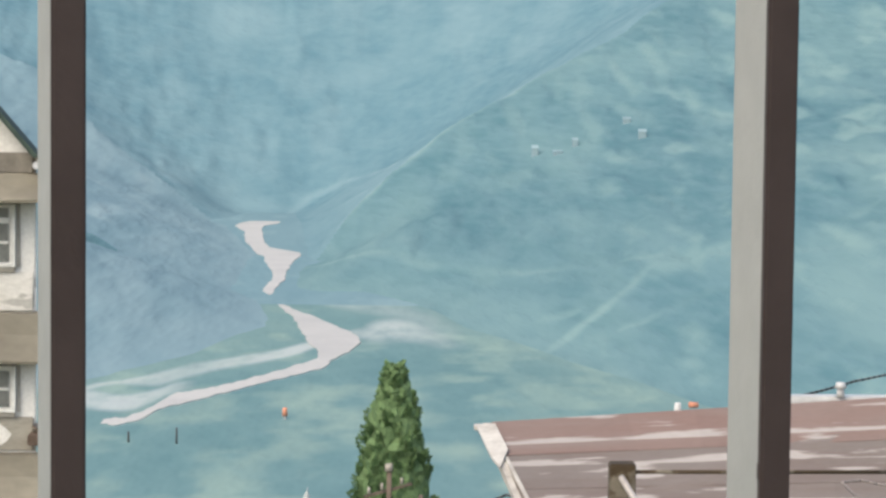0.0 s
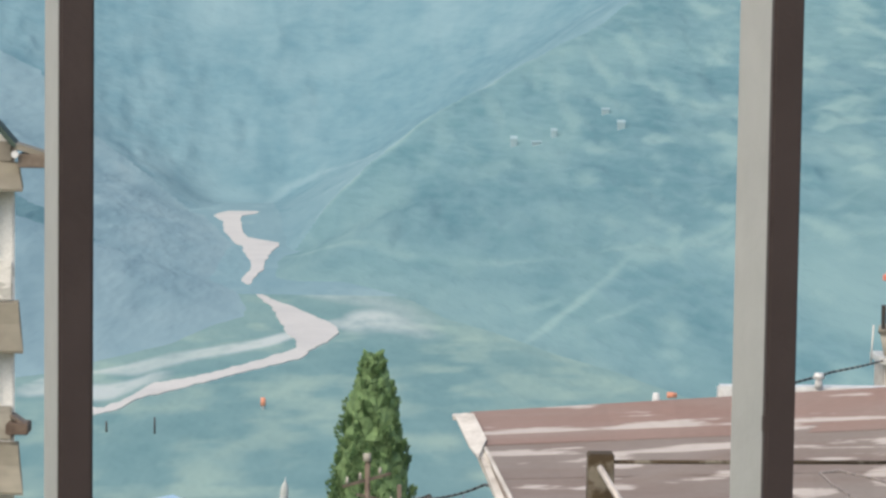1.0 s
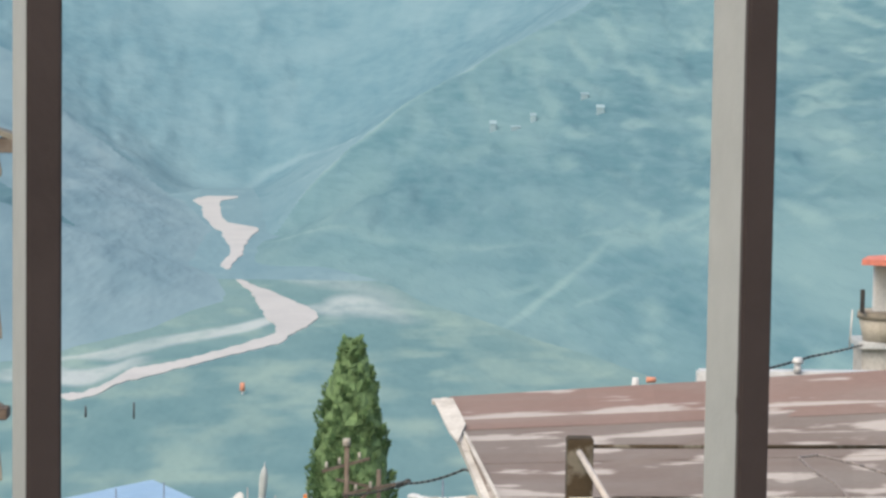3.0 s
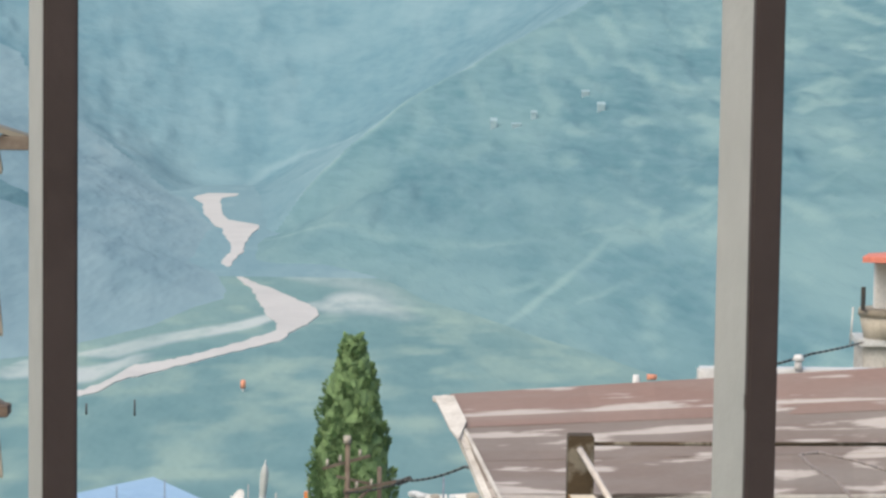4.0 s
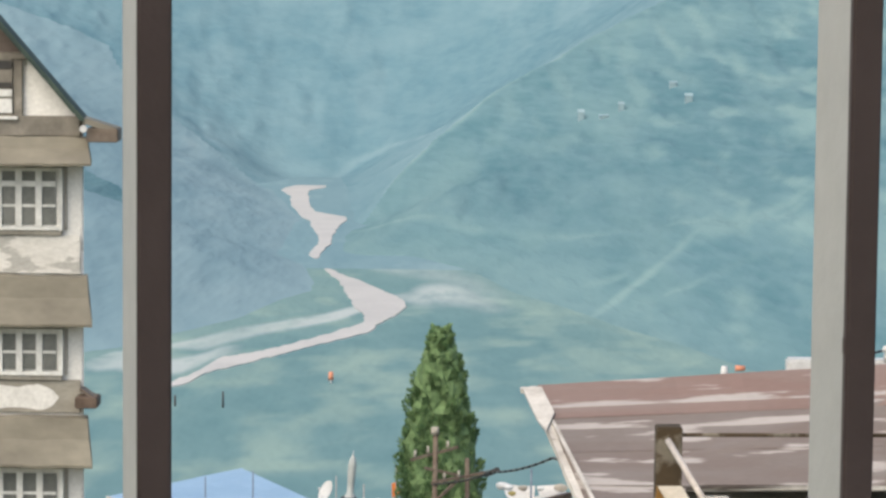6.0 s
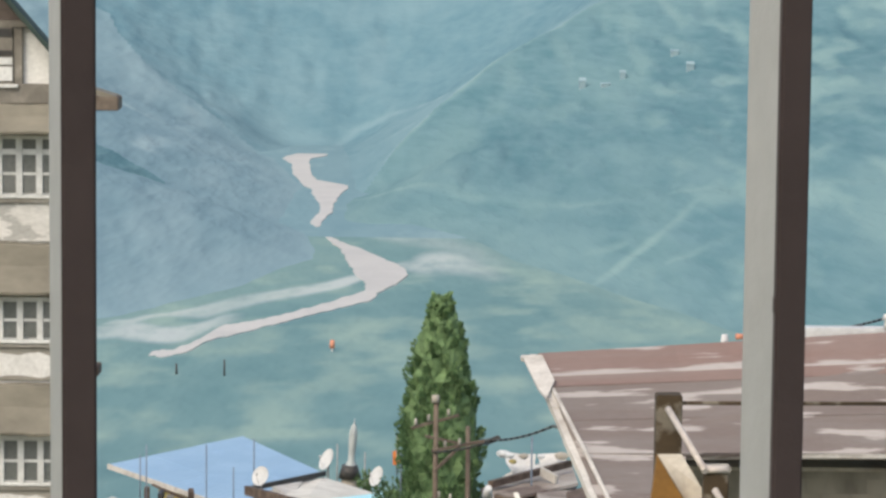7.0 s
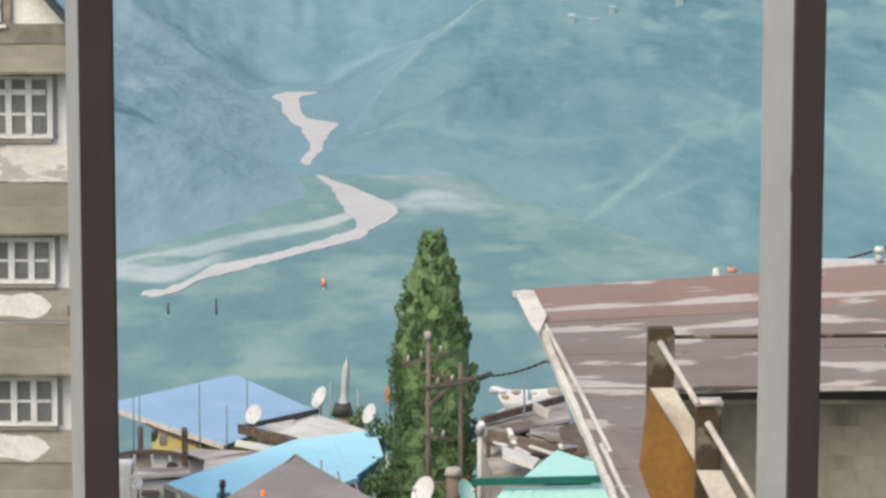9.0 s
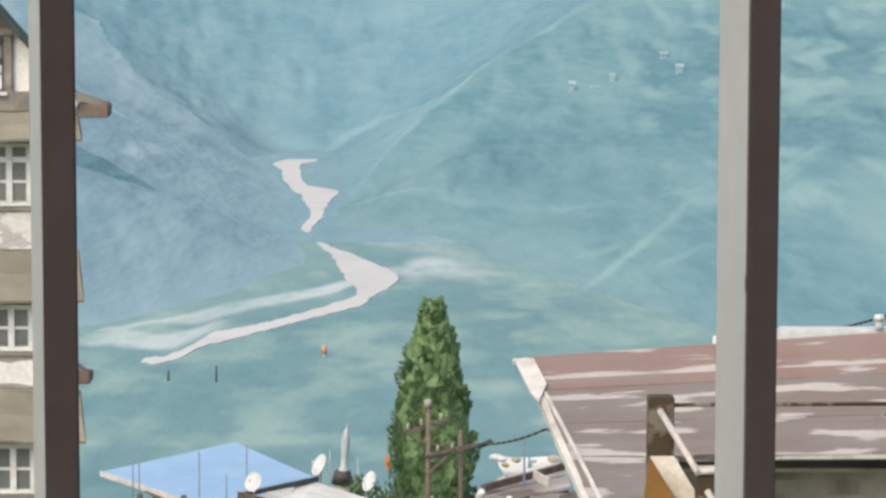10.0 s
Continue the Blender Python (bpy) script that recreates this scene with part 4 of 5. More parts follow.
def dish(at, r, facing, label="white satellite dish on a steel stand", tilt=25, stand=1.2, material=None):
    """A shallow bowl on an arm and a post."""
    d = thing("satellite_dish", label, "satellite dish", (at[0], at[1], at[2] - stand), "satellite dishes")
    m = Matrix.Translation(at) @ Matrix.Rotation(radians(facing), 4, "Z") @ Matrix.Rotation(radians(90 - tilt), 4, "X")
    bm = bmesh.new()
    rings = []
    for side in (0, 0.012):
        for k in range(5):
            rr = r * (4 - k) / 4 if side == 0 else r * k / 4
            z = 0.22 * r * (rr / r) ** 2 - side
            rings.append([bm.verts.new(m @ Vector((rr * math.cos(a * math.pi / 12), rr * math.sin(a * math.pi / 12) * 1.06, z))) for a in range(24)] if rr > 1e-6 else [bm.verts.new(m @ Vector((0, 0, z)))])
    for a, b in zip(rings, rings[1:]):
        for k in range(24):
            q = [a[k % len(a)], a[(k + 1) % len(a)], b[(k + 1) % len(b)], b[k % len(b)]]
            q = list(dict.fromkeys(q))
            if len(q) > 2:
                bm.faces.new(q).smooth = True
    part("bowl", bm, material or M_white, d)
    part("feed_arm", tube(m @ Vector((0, -r * 0.9, 0.1 * r)), m @ Vector((0, -r * 0.1, r * 0.9)), 0.012, n=6), M_white, d)
    part("receiver", tube(m @ Vector((0, -r * 0.15, r * 0.82)), m @ Vector((0, 0.02, r * 0.98)), 0.03, n=8), M_white, d)
    part("stand", tube((at[0], at[1] + 0.05, at[2] - stand), (at[0], at[1] + 0.05, at[2]), 0.03, n=8), M_steel, d)
    return d


# blue-roofed house
bl, ba, br, bb = (-11.28, 92.00, -15.33), (-7.23, 97.00, -15.19), (-4.22, 92.00, -15.52), (-6.78, 86.00, -15.53)
blue = thing("blue_roof_house", "yellow-walled house under a broad blue sheet roof", "house", (bl[0] + 4, 92, -26))
sheeted(blue, ba, br, bl, bb, 3, 6, M_blue, 4, 0.015, "bright blue sheet roof")
part("fascia", beam((-11.28, 91.90, -15.35), (-6.77, 85.90, -15.54), 0.06, 0.16), M_white_trim, blue, "white fascia board")
# Black strip stands for the dark gap below this edge.
part("fascia", beam((-6.74, 85.90, -15.54), (-4.25, 91.80, -15.54), 0.06, 0.10), M_black, blue, "black strip for the dark gap under the eave")
walls_under(blue, ((-9.61, 90.00, -15.62), (-7.64, 87.00, -15.73), (-5.74, 90.00, -15.85), (-7.01, 95.00, -15.35)), 0.0, M_yellow, 0.2, "yellow painted wall")
part("window", box((-9.05, 86.30, -15.45), (-8.93, 87.20, -15.17)), M_black, blue)
for u, v0, v1 in ((-9.365, -15.908, -14.919), (-8.005, -16.330, -14.960)):
    part("veranda_post", box((u - 0.08, 86.0, v0 - 6), (u + 0.08, 86.2, v1), 0.01), M_darkwood, blue, "dark veranda post")

part("eave_band", beam((-9.34, 87.40, -15.09), (-7.57, 85.80, -15.49), 0.05, 0.06), M_darkwood, blue, "dark under-eave board")
part("lattice", box((-8.82, 86.60, -15.65), (-8.60, 86.80, -15.29), 0.01), M_steel, blue, "grey window panel")

# pale-roofed houses between the blue ones
pa, pb, pc, pd, pe = (-5.62, 80.00, -13.93), (-3.82, 84.00, -14.16), (-2.19, 82.00, -14.26), (-2.04, 78.00, -13.75), (-4.08, 76.00, -13.48)
pale = thing("pale_roof_house", "low house under a weathered pale sheet roof", "house", (pa[0] + 2, 80, -24))
part("roof", slab([pa, pb, pc, pd, pe], 0.10), M_pale_sheet, pale, "weathered pale sheet roof")
# Dark beam's colour stands for the brown shadow line under the roof.
part("eave_beam", beam((-5.80, 79.50, -13.73), (-4.03, 75.80, -13.40), 0.14, 0.26), M_darkwood, pale, "dark timber eave that carries the roof's shadow line")
part("eave_beam", beam((-5.79, 79.50, -13.70), (-3.78, 84.00, -14.05), 0.10, 0.14), M_black, pale)
part("roof_patch", slab([(-5.14, 80.60, -13.82), (-4.36, 82.00, -13.92), (-4.41, 80.40, -13.92), (-4.63, 79.40, -13.83)], 0.05), M_white_trim, pale)
walls_under(pale, (pa, pb, pc, pd, pe), 0.0, M_old_sheet, 0.3, "weathered boarded wall")

la, lb, lc, ld = (-9.02, 78.00, -14.11), (-6.89, 79.00, -14.22), (-4.72, 74.00, -13.30), (-6.38, 69.00, -13.02)
low = thing("lean_to_shed", "low shed with a rusty brown and grey sheet roof", "shed", (la[0] + 2, 75, -23))
part("roof", slab([la, lb, lc, ld, (-8.11, 70.00, -13.16)], 0.08), M_old_sheet, low, "rusty brown and grey sheet roof")
part("roof_strip", slab([(-5.77, 78.00, -13.75), (-4.54, 76.00, -13.55), (-4.66, 75.00, -13.49), (-5.77, 77.00, -13.68)], 0.06), M_pale_sheet, low)
walls_under(low, (la, lb, lc, ld, (-8.11, 70.00, -13.16)), 0.0, M_old_sheet, 0.2)

wa = thing("whitewashed_hut", "whitewashed hut with a dark rounded awning", "hut", (-7.18, 66.00, -13.08))
bm = tube((-7.36, 66.00, -12.42), (-6.56, 66.00, -12.39), 0.24, 0.22, 20)
for v in bm.verts:
    v.co += Vector((0, 0, 0.05)) * noise.noise(v.co * 2)
part("vault", bm, M_timber, wa, "dark rounded awning")
part("end_wall", box((-7.74, 65.60, -13.81), (-7.35, 66.20, -11.91), 0.03), M_skim, wa)
part("end_wall", box((-7.34, 65.90, -13.88), (-6.52, 66.20, -12.46), 0.03), M_skim, wa)
wb = thing("water_tank", "dark water tank standing on a shed roof", "water tank", (-6.43, 66.00, -12.23))
part("tank_body", tube((-6.43, 66.00, -12.23), (-6.43, 66.00, -12.01), 0.14, 0.14, 14), M_black, wb)
part("tank_lid", tube((-6.43, 66.00, -12.01), (-6.43, 66.00, -11.94), 0.14, 0.06, 14), M_black, wb)
yard = thing("yard_shed", "low dark shed with stacked boards beside the hut", "shed", (-6.57, 64.00, -12.63))
part("wall", box((-7.16, 63.90, -13.43), (-5.99, 64.80, -11.95), 0.02), M_lime, yard)
part("roof", slab([(-7.17, 63.80, -11.87), (-5.79, 63.80, -11.77), (-6.09, 66.00, -12.06), (-7.30, 66.00, -12.09)], 0.06), M_old_sheet, yard, "weathered brown sheet roof")
part("door", box((-6.43, 63.86, -12.68), (-6.15, 63.92, -12.12)), M_timber, yard)
part("board_stack", box((-6.93, 63.70, -12.30), (-6.52, 64.00, -12.18), 0.02), M_rust, yard)
dish((-6.95, 63.20, -11.88), 0.14, -20, stand=0.4)
rail = thing("roof_terrace", "pale whitewashed terrace wall under a curved dark beam", "terrace", (-6.98, 68.00, -12.81))
for k in range(5):
    s0, s1 = k / 5, (k + 1) / 5
    p, q = lerp((-7.99, 68.00, -12.19), (-5.84, 68.00, -12.36), s0), lerp((-7.99, 68.00, -12.19), (-5.84, 68.00, -12.36), s1)
    arch = lambda s: 0.17 * 4 * s * (1 - s)
    part("beam", beam((p[0], p[1], p[2] + arch(s0)), (q[0], q[1], q[2] + arch(s1)), 0.12, 0.10), M_darkwood, rail, "dark curved beam")
    part("panel", slab([(p[0] + 0.03, 68.1, p[2] + arch(s0)), (q[0] - 0.03, 68.1, q[2] + arch(s1)), (q[0] - 0.03, 68.1, q[2] - 0.75), (p[0] + 0.03, 68.1, p[2] - 0.75)], 0.08), M_concrete if k == 1 else M_skim, rail, "stained whitewashed panel")
part("post", box((-6.67, 67.70, -12.75), (-6.50, 67.90, -12.32), 0.01), M_black, rail, "dark post")
part("post", box((-6.36, 67.70, -12.68), (-6.23, 67.90, -11.52), 0.01), M_darkwood, rail, "dark post")

# light-blue roof
cy = [(-5.82, 58.00, -10.79), (-4.77, 61.07, -10.97), (-3.48, 64.94, -11.20), (-1.63, 67.00, -11.36), (-1.33, 62.66, -11.18), (-1.83, 59.77, -11.02), (-3.93, 54.50, -10.70), (-4.99, 56.44, -10.75)]
cyan = thing("light_blue_roof_house", "house under a bright light-blue sheet roof", "house", (cy[0][0] + 2.5, 61, -21))
deck = part("roof", slab(cy, 0.09), M_cyan, cyan, "bright light-blue sheet roof")
for k in range(9):
    s = k / 9
    p, q = lerp(cy[0], cy[3], s), lerp(cy[7], cy[4], s)
    if 0 < k < 8:
        part("roof_rib", beam((p[0], p[1], p[2] + 0.002), (q[0], q[1], q[2] + 0.002), 0.05, 0.012), M_cyan, deck)
part("fascia", beam((-5.82, 57.90, -10.79), (-4.95, 56.30, -10.77), 0.05, 0.10), M_white_trim, cyan, "white fascia board")
# Shade on the eave's underside is painted as this deep blue.
part("eave_board", beam((-1.82, 59.80, -11.07), (-1.31, 62.30, -11.15), 0.05, 0.22), surface("shaded_blue_board", (0.03, 0.16, 0.26), (0.05, 0.2, 0.3)), cyan, "eave underside with its shade painted deep blue")
walls_under(cyan, (cy[0], cy[2], cy[3], cy[4], cy[6]), 0.0, M_band, 0.5)

# grey hipped roof in front of it
gt, gl, gr = (-2.86, 54.00, -9.37), (-4.15, 49.50, -9.41), (-0.90, 49.50, -9.45)
gl2, gr2 = (-4.55, 46.00, -9.71), (0.16, 46.00, -9.71)
grey = thing("grey_roof_house", "house under a plain grey-brown sheet roof", "house", (gt[0], 50, -19))
gd = part("roof", slab([gt, gr, gr2, gl2, gl], 0.08), M_grey_roof, grey, "grey-brown sheet roof")
part("verge_trim", beam(gt, gl2, 0.04, 0.05), M_gable, grey, "dark weathered verge")
part("verge_trim", beam(gt, gr2, 0.06, 0.05), M_timber, grey, "pale grey verge")
for k in range(1, 9):
    s = k / 9
    top = lerp(gl, gr, s)
    hgt_ = 1 - abs(2 * s - 1)
    part("roof_rib", beam((top[0], top[1] + (gt[1] - top[1]) * hgt_, top[2] + (gt[2] - top[2]) * hgt_ + 0.01), (lerp(gl2, gr2, s)[0], gl2[1], lerp(gl2, gr2, s)[2] + 0.01), 0.03, 0.02), M_grey_roof, gd)
walls_under(grey, (gt, gr2, gl2), 0.0, M_band, 0.6)
vent = thing("vent_pipe", "dark vent pipe with a cowl on the light-blue roof", "vent pipe", (-4.45, 56.00, -10.69))
part("pipe", tube((-4.45, 56.00, -10.69), (-4.45, 56.00, -10.42), 0.05), M_black, vent)
part("cowl", tube((-4.45, 56.00, -10.42), (-4.44, 56.00, -10.28), 0.075, 0.05), M_black, vent)
part("collar", box((-4.58, 56.10, -10.68), (-4.30, 56.30, -10.60), 0.01), surface("teal_collar", (0.05, 0.22, 0.26)), vent)
solid("marker_post", tube((-3.27, 50.50, -9.70), (-3.27, 50.50, -9.31), 0.045), M_orange, "short orange post on the grey roof edge", "post")

# mint-green roofed house and the shacks behind it
m0, m1, m2, m3 = (2.05, 50.00, -8.46), (2.66, 49.00, -8.48), (2.67, 47.50, -8.47), (1.37, 47.50, -8.45)
mint = thing("mint_roof_house", "house with a pale mint-green sheet roof and a dark green beam", "house", (m0[0], 47, -18))
part("roof", slab([m0, m1, m2, m3], 0.07), M_mint, mint, "pale mint-green sheet roof")
low_ = part("lower_roof", slab([(1.04, 46.50, -8.40), (2.71, 46.50, -8.36), (3.02, 44.00, -8.76), (0.33, 44.00, -8.76)], 0.07), M_mint, mint, "pale mint-green lower roof")
for k in range(1, 10):
    s = k / 10
    p, q = lerp((1.04, 46.50, -8.40), (2.71, 46.50, -8.36), s), lerp((0.33, 44.00, -8.76), (3.02, 44.00, -8.76), s)
    part("roof_rib", beam((p[0], p[1], p[2] + 0.003), (q[0], q[1], q[2] + 0.003), 0.04, 0.010), M_mint, low_)
part("beam", beam((0.48, 46.30, -8.27), (2.63, 46.30, -8.22), 0.10, 0.11), M_green, mint, "dark green painted beam")
walls_under(mint, (m3, m0, m1, (3.02, 44.00, -8.76), (0.33, 44.00, -8.76)), 0.0, M_band, 0.4)

shack = thing("timber_shack", "weathered timber shacks with broken pale and rusty roofs", "shack", (1.70, 57.00, -11.08))
walls_under(shack, ((0.69, 60.00, -9.95), (2.72, 62.00, -9.82), (2.92, 56.00, -9.70), (0.97, 55.00, -9.84)), 0.0, M_old_sheet, 0.1, "weathered boarded wall")
for nm, mt, pts in (("roof", M_old_sheet, ((0.66, 60.00, -9.90), (2.77, 63.00, -9.95), (2.76, 60.00, -9.75), (0.90, 58.00, -9.80))),
                    ("roof", M_lime, ((0.97, 64.00, -10.53), (1.88, 66.00, -10.35), (1.88, 64.50, -10.38), (1.13, 63.00, -10.42))),
                    ("roof", M_lime, ((1.82, 63.00, -9.95), (2.69, 65.00, -10.05), (2.68, 63.50, -10.04), (1.83, 61.50, -9.96))),
                    ("roof", M_rust, ((1.02, 58.00, -9.64), (2.39, 57.00, -9.78), (2.28, 56.00, -9.77), (0.95, 57.00, -9.66))),
                    ("roof", M_pale_sheet, ((1.19, 56.00, -9.56), (1.92, 55.00, -9.63), (1.77, 54.00, -9.59), (1.19, 55.00, -9.57))),
                    ("roof", M_old_sheet, ((1.84, 60.00, -9.78), (2.72, 61.00, -9.92), (2.46, 58.00, -9.83), (1.84, 58.00, -9.76))),
                    ("roof", M_darkwood, ((2.43, 58.00, -9.57), (3.02, 59.00, -9.59), (2.97, 56.00, -9.70), (2.47, 56.00, -9.77)))):
    part(nm, slab(pts, 0.07), mt, shack)
part("ridge_beam", beam((0.86, 59.50, -9.71), (2.67, 62.00, -9.69), 0.12, 0.14), M_darkwood, shack)
part("ridge_beam", beam((0.95, 57.50, -9.61), (2.33, 56.50, -9.74), 0.12, 0.16), M_rust, shack)
part("board", beam((1.36, 57.40, -9.50), (1.51, 56.60, -9.82), 0.10, 0.06), M_pale_sheet, shack)
part("board", beam((1.98, 60.50, -9.60), (2.29, 60.00, -9.69), 0.06, 0.20), M_white_trim, shack)
part("gable_post", box((0.89, 57.00, -10.73), (0.98, 57.20, -9.58), 0.01), M_darkwood, shack)
lie = random.Random(17)
for k in range(12):
    x, y, z = lie.uniform(0.95, 2.5), lie.uniform(55.6, 57.4), -9.60
    part("plank", beam((x, y, z + lie.uniform(-0.06, 0.06)), (x + lie.uniform(0.25, 0.6), y + lie.uniform(-0.9, 0.9), z - lie.uniform(0.02, 0.16)), lie.uniform(0.06, 0.12), 0.04),
         lie.choice((M_timber, M_pale_sheet, M_rust, M_lime)), shack)
tarp = thing("bundle", "white and yellow plastic bundles lying on the shack roof", "bundle", (1.51, 64.00, -10.04))
for (x, y, z), r, mt in (((1.22, 64.00, -9.85), 0.12, M_frame), ((1.35, 63.90, -9.87), 0.09, M_frame), ((1.43, 63.90, -10.01), 0.07, M_yellow), ((1.69, 64.00, -9.90), 0.09, M_cream), ((2.09, 64.00, -9.91), 0.07, M_frame), ((2.55, 64.00, -9.88), 0.12, M_cream)):
    bm = bmesh.new()
    bmesh.ops.create_icosphere(bm, subdivisions=2, radius=r)
    for v in bm.verts:
        v.co = Vector((v.co.x * 1.3, v.co.y, v.co.z * 0.8)) * (1 + 0.25 * noise.noise(v.co * 9 + Vector((x, y, z)))) + Vector((x, y, z))
    part("sack", bm, mt, tarp)
for pts in (((1.24, 65.2, -10.00), (1.62, 65.2, -10.06), (2.00, 65.2, -10.06), (1.92, 63.8, -10.33), (1.50, 63.8, -10.36), (1.30, 64.6, -10.15)),
            ((2.04, 65.0, -10.02), (2.62, 65.0, -9.98), (2.66, 64.0, -10.16), (2.10, 64.0, -10.22))):
    part("plastic_sheet", slab(pts, 0.03), M_lime, tarp, "crumpled white plastic sheet")

# dishes, monument, masts
dish((-3.42, 78.00, -12.56), 0.30, -58, stand=0.5, tilt=28)
dish((-5.35, 79.00, -13.23), 0.27, -32, stand=0.5, tilt=25)
dish((-2.05, 79.00, -13.21), 0.28, -55, stand=0.6, tilt=25)
dish((-0.31, 48.00, -8.82), 0.27, -52, stand=0.9, tilt=25)
dish((0.38, 48.00, -8.82), 0.22, 55, "teal painted satellite dish on a steel stand", material=M_mint, stand=0.9)
dish((-8.97, 74.00, -13.15), 0.24, 10, stand=0.9)
mon = thing("white_monument", "tall white tapering monument on a dark dome", "monument", (-5.4, 150.0, -27.3))
bm = bmesh.new()
prof = ((0.36, 716), (0.34, 710), (0.22, 706), (0.22, 690), (0.27, 668), (0.26, 654), (0.16, 643), (0.06, 639), (0.03, 634), (0.01, 630))
prev = None
mz = lambda v: -24.481 - (v - 670) * 0.0304
mx_ = -5.346
for r, v in prof:
    ring = [bm.verts.new((mx_ + (716 - v) * 0.0022 + 0.85 * r * math.cos(k * math.pi / 8), 150 + r * math.sin(k * math.pi / 8), mz(v))) for k in range(16)]
    if prev:
        for k in range(16):
            bm.faces.new((prev[k], prev[(k + 1) % 16], ring[(k + 1) % 16], ring[k])).smooth = True
    prev = ring
bm.faces.new(prev)
part("spire", bm, M_spire, mon)
part("base", tube((-5.4, 150.0, -28.2), (-5.4, 150.0, -26.5), 0.5, 0.45, 18), M_concrete, mon)
part("dome", tube((-5.4, 150.0, -26.5), (-5.4, 150.0, -25.8), 0.62, 0.42, 18), M_black, mon, "dark dome")
for u, v0, v1 in ((-5.673, -24.191, -22.923), (-4.283, -24.622, -23.325)):
    solid("mast", tube((u, 140, v0 - 2), (u, 140, v1), 0.035, n=6), M_steel, "thin grey mast among the roofs", "mast", group="masts")
for u, v0, v1 in ((-9.341, -14.354, -13.540), (-9.153, -14.353, -13.229), (-7.344, -15.106, -13.222),
                  (-5.910, -14.263, -13.018), (-6.527, -14.668, -13.889), (-8.306, -13.233, -11.900),
                  (1.755, -9.630, -8.765), (-1.055, -9.979, -9.062)):
    solid("mast", tube((u, 84 if v1 < -12 else 60, v0 - 1), (u, 84 if v1 < -12 else 60, v1), 0.022, n=6), M_mast, "thin blue-grey pole standing among the roofs", "mast", group="masts")
solid("pale_post", tube((-1.19, 60.0, -12.6), (-1.19, 60.0, -10.57), 0.055, 0.05), M_cream, "pale weathered post between the light-blue roof and the conifer", "post")
lamp = thing("street_lamp", "white street lamp post with a drooping head", "street lamp", (0.67, 50.00, -10.16))
part("post", tube((0.67, 50.00, -10.16), (0.67, 50.00, -8.11), 0.055, 0.05), M_white_trim, lamp)
part("lamp_head", tube((0.67, 50.00, -8.13), (0.69, 49.80, -7.94), 0.10, 0.06), M_white, lamp)
stub = thing("chimney", "round brown clay chimney", "chimney", (0.19, 49.00, -9.32))
part("flue", tube((0.19, 49.00, -9.62), (0.19, 49.00, -8.71), 0.13, 0.13, 14), M_rust, stub)
part("cap", tube((0.19, 49.00, -8.71), (0.19, 49.00, -8.58), 0.17, 0.12, 14), M_band, stub)
flag = thing("flag", "small orange-red cloth flag beside the conifer", "flag", (-1.24, 64.00, -10.24))
part("pole", tube((-1.22, 64.00, -10.37), (-1.22, 64.00, -9.45), 0.02, n=6), M_steel, flag)
part("cloth", slab([(-1.32, 64.00, -9.82), (-1.17, 64.00, -9.77), (-1.15, 64.00, -10.11), (-1.31, 64.00, -10.14)], 0.02), M_orange, flag)

# far poles and a marker on the valley floor
for x, y, h, r in ((-111.5, 1135, 3.2, 0.5), (-91.8, 1132, 5.4, 0.45)):
    solid("far_post", tube((x, y, FLOOR - 1), (x, y, FLOOR + 1.2 + h), r, r * 0.8, 8), M_black, "dark post far off on the valley floor", "post", group="far posts")
mark = thing("far_marker", "small red and white marker far off on the fields", "marker", (-51.3, 1205, FLOOR))
part("pole", tube((-51.3, 1205, FLOOR - 1), (-51.3, 1205, FLOOR + 1.5), 0.5, 0.4, 8), M_white, mark)
part("panel", tube((-51.3, 1205, FLOOR + 1.5), (-51.3, 1205, FLOOR + 5), 1.2, 1.0, 10), M_washed, mark)

for x, y, z, w, h in ((94.0, 2073.0, -94.0, 4.4, 7.6), (110.0, 2060.0, -92.0, 6.3, 2.5), (123.0, 2066.0, -86.1, 3.8, 5.7), (162.0, 2086.0, -69.8, 5.3, 4.3), (169.0, 2028.0, -78.3, 5.3, 6.2)):
    far = thing("hillside_house", "tiny pale house high on the wooded mountainside", "house", (x, y, z), "houses on the mountainside")
    part("wall", box((x - w / 2, y - 2, z - 4), (x + w / 2, y + 4, z + h * 0.7), 0.1), M_far_white, far)
    part("roof", slab([(x - w / 2 - 0.4, y - 2.5, z + h * 0.7), (x + w / 2 + 0.4, y - 2.5, z + h * 0.7), (x + w / 2 + 0.4, y + 2, z + h), (x - w / 2 - 0.4, y + 2, z + h)], 0.3), M_far_white, far)

# power poles in front of the conifer
pole = thing("power_pole", "rusty twin power poles with cross-arms and insulators", "power pole", (-0.29, 54.00, -11.55))
part("pole", tube((-0.29, 54.00, -11.55), (-0.28, 54.00, -6.97), 0.06, 0.05), M_rust, pole)
part("pole", tube((0.37, 54.40, -11.64), (0.34, 54.40, -7.61), 0.055, 0.045), M_rust, pole)
part("pole_cap", tube((-0.29, 54.00, -7.08), (-0.29, 54.00, -6.94), 0.08, 0.07), M_band, pole)
for p, q in (((-0.76, 53.90, -7.57), (0.16, 54.10, -7.34)), ((-0.35, 53.90, -8.01), (0.82, 54.30, -7.84)), ((-0.39, 53.90, -8.95), (0.18, 54.20, -9.09)), ((-0.48, 53.90, -7.72), (0.18, 54.20, -7.91)), ((-0.37, 53.90, -9.95), (0.51, 54.20, -9.86))):
    part("cross_arm", beam(p, q, 0.05, 0.05), M_rust, pole)
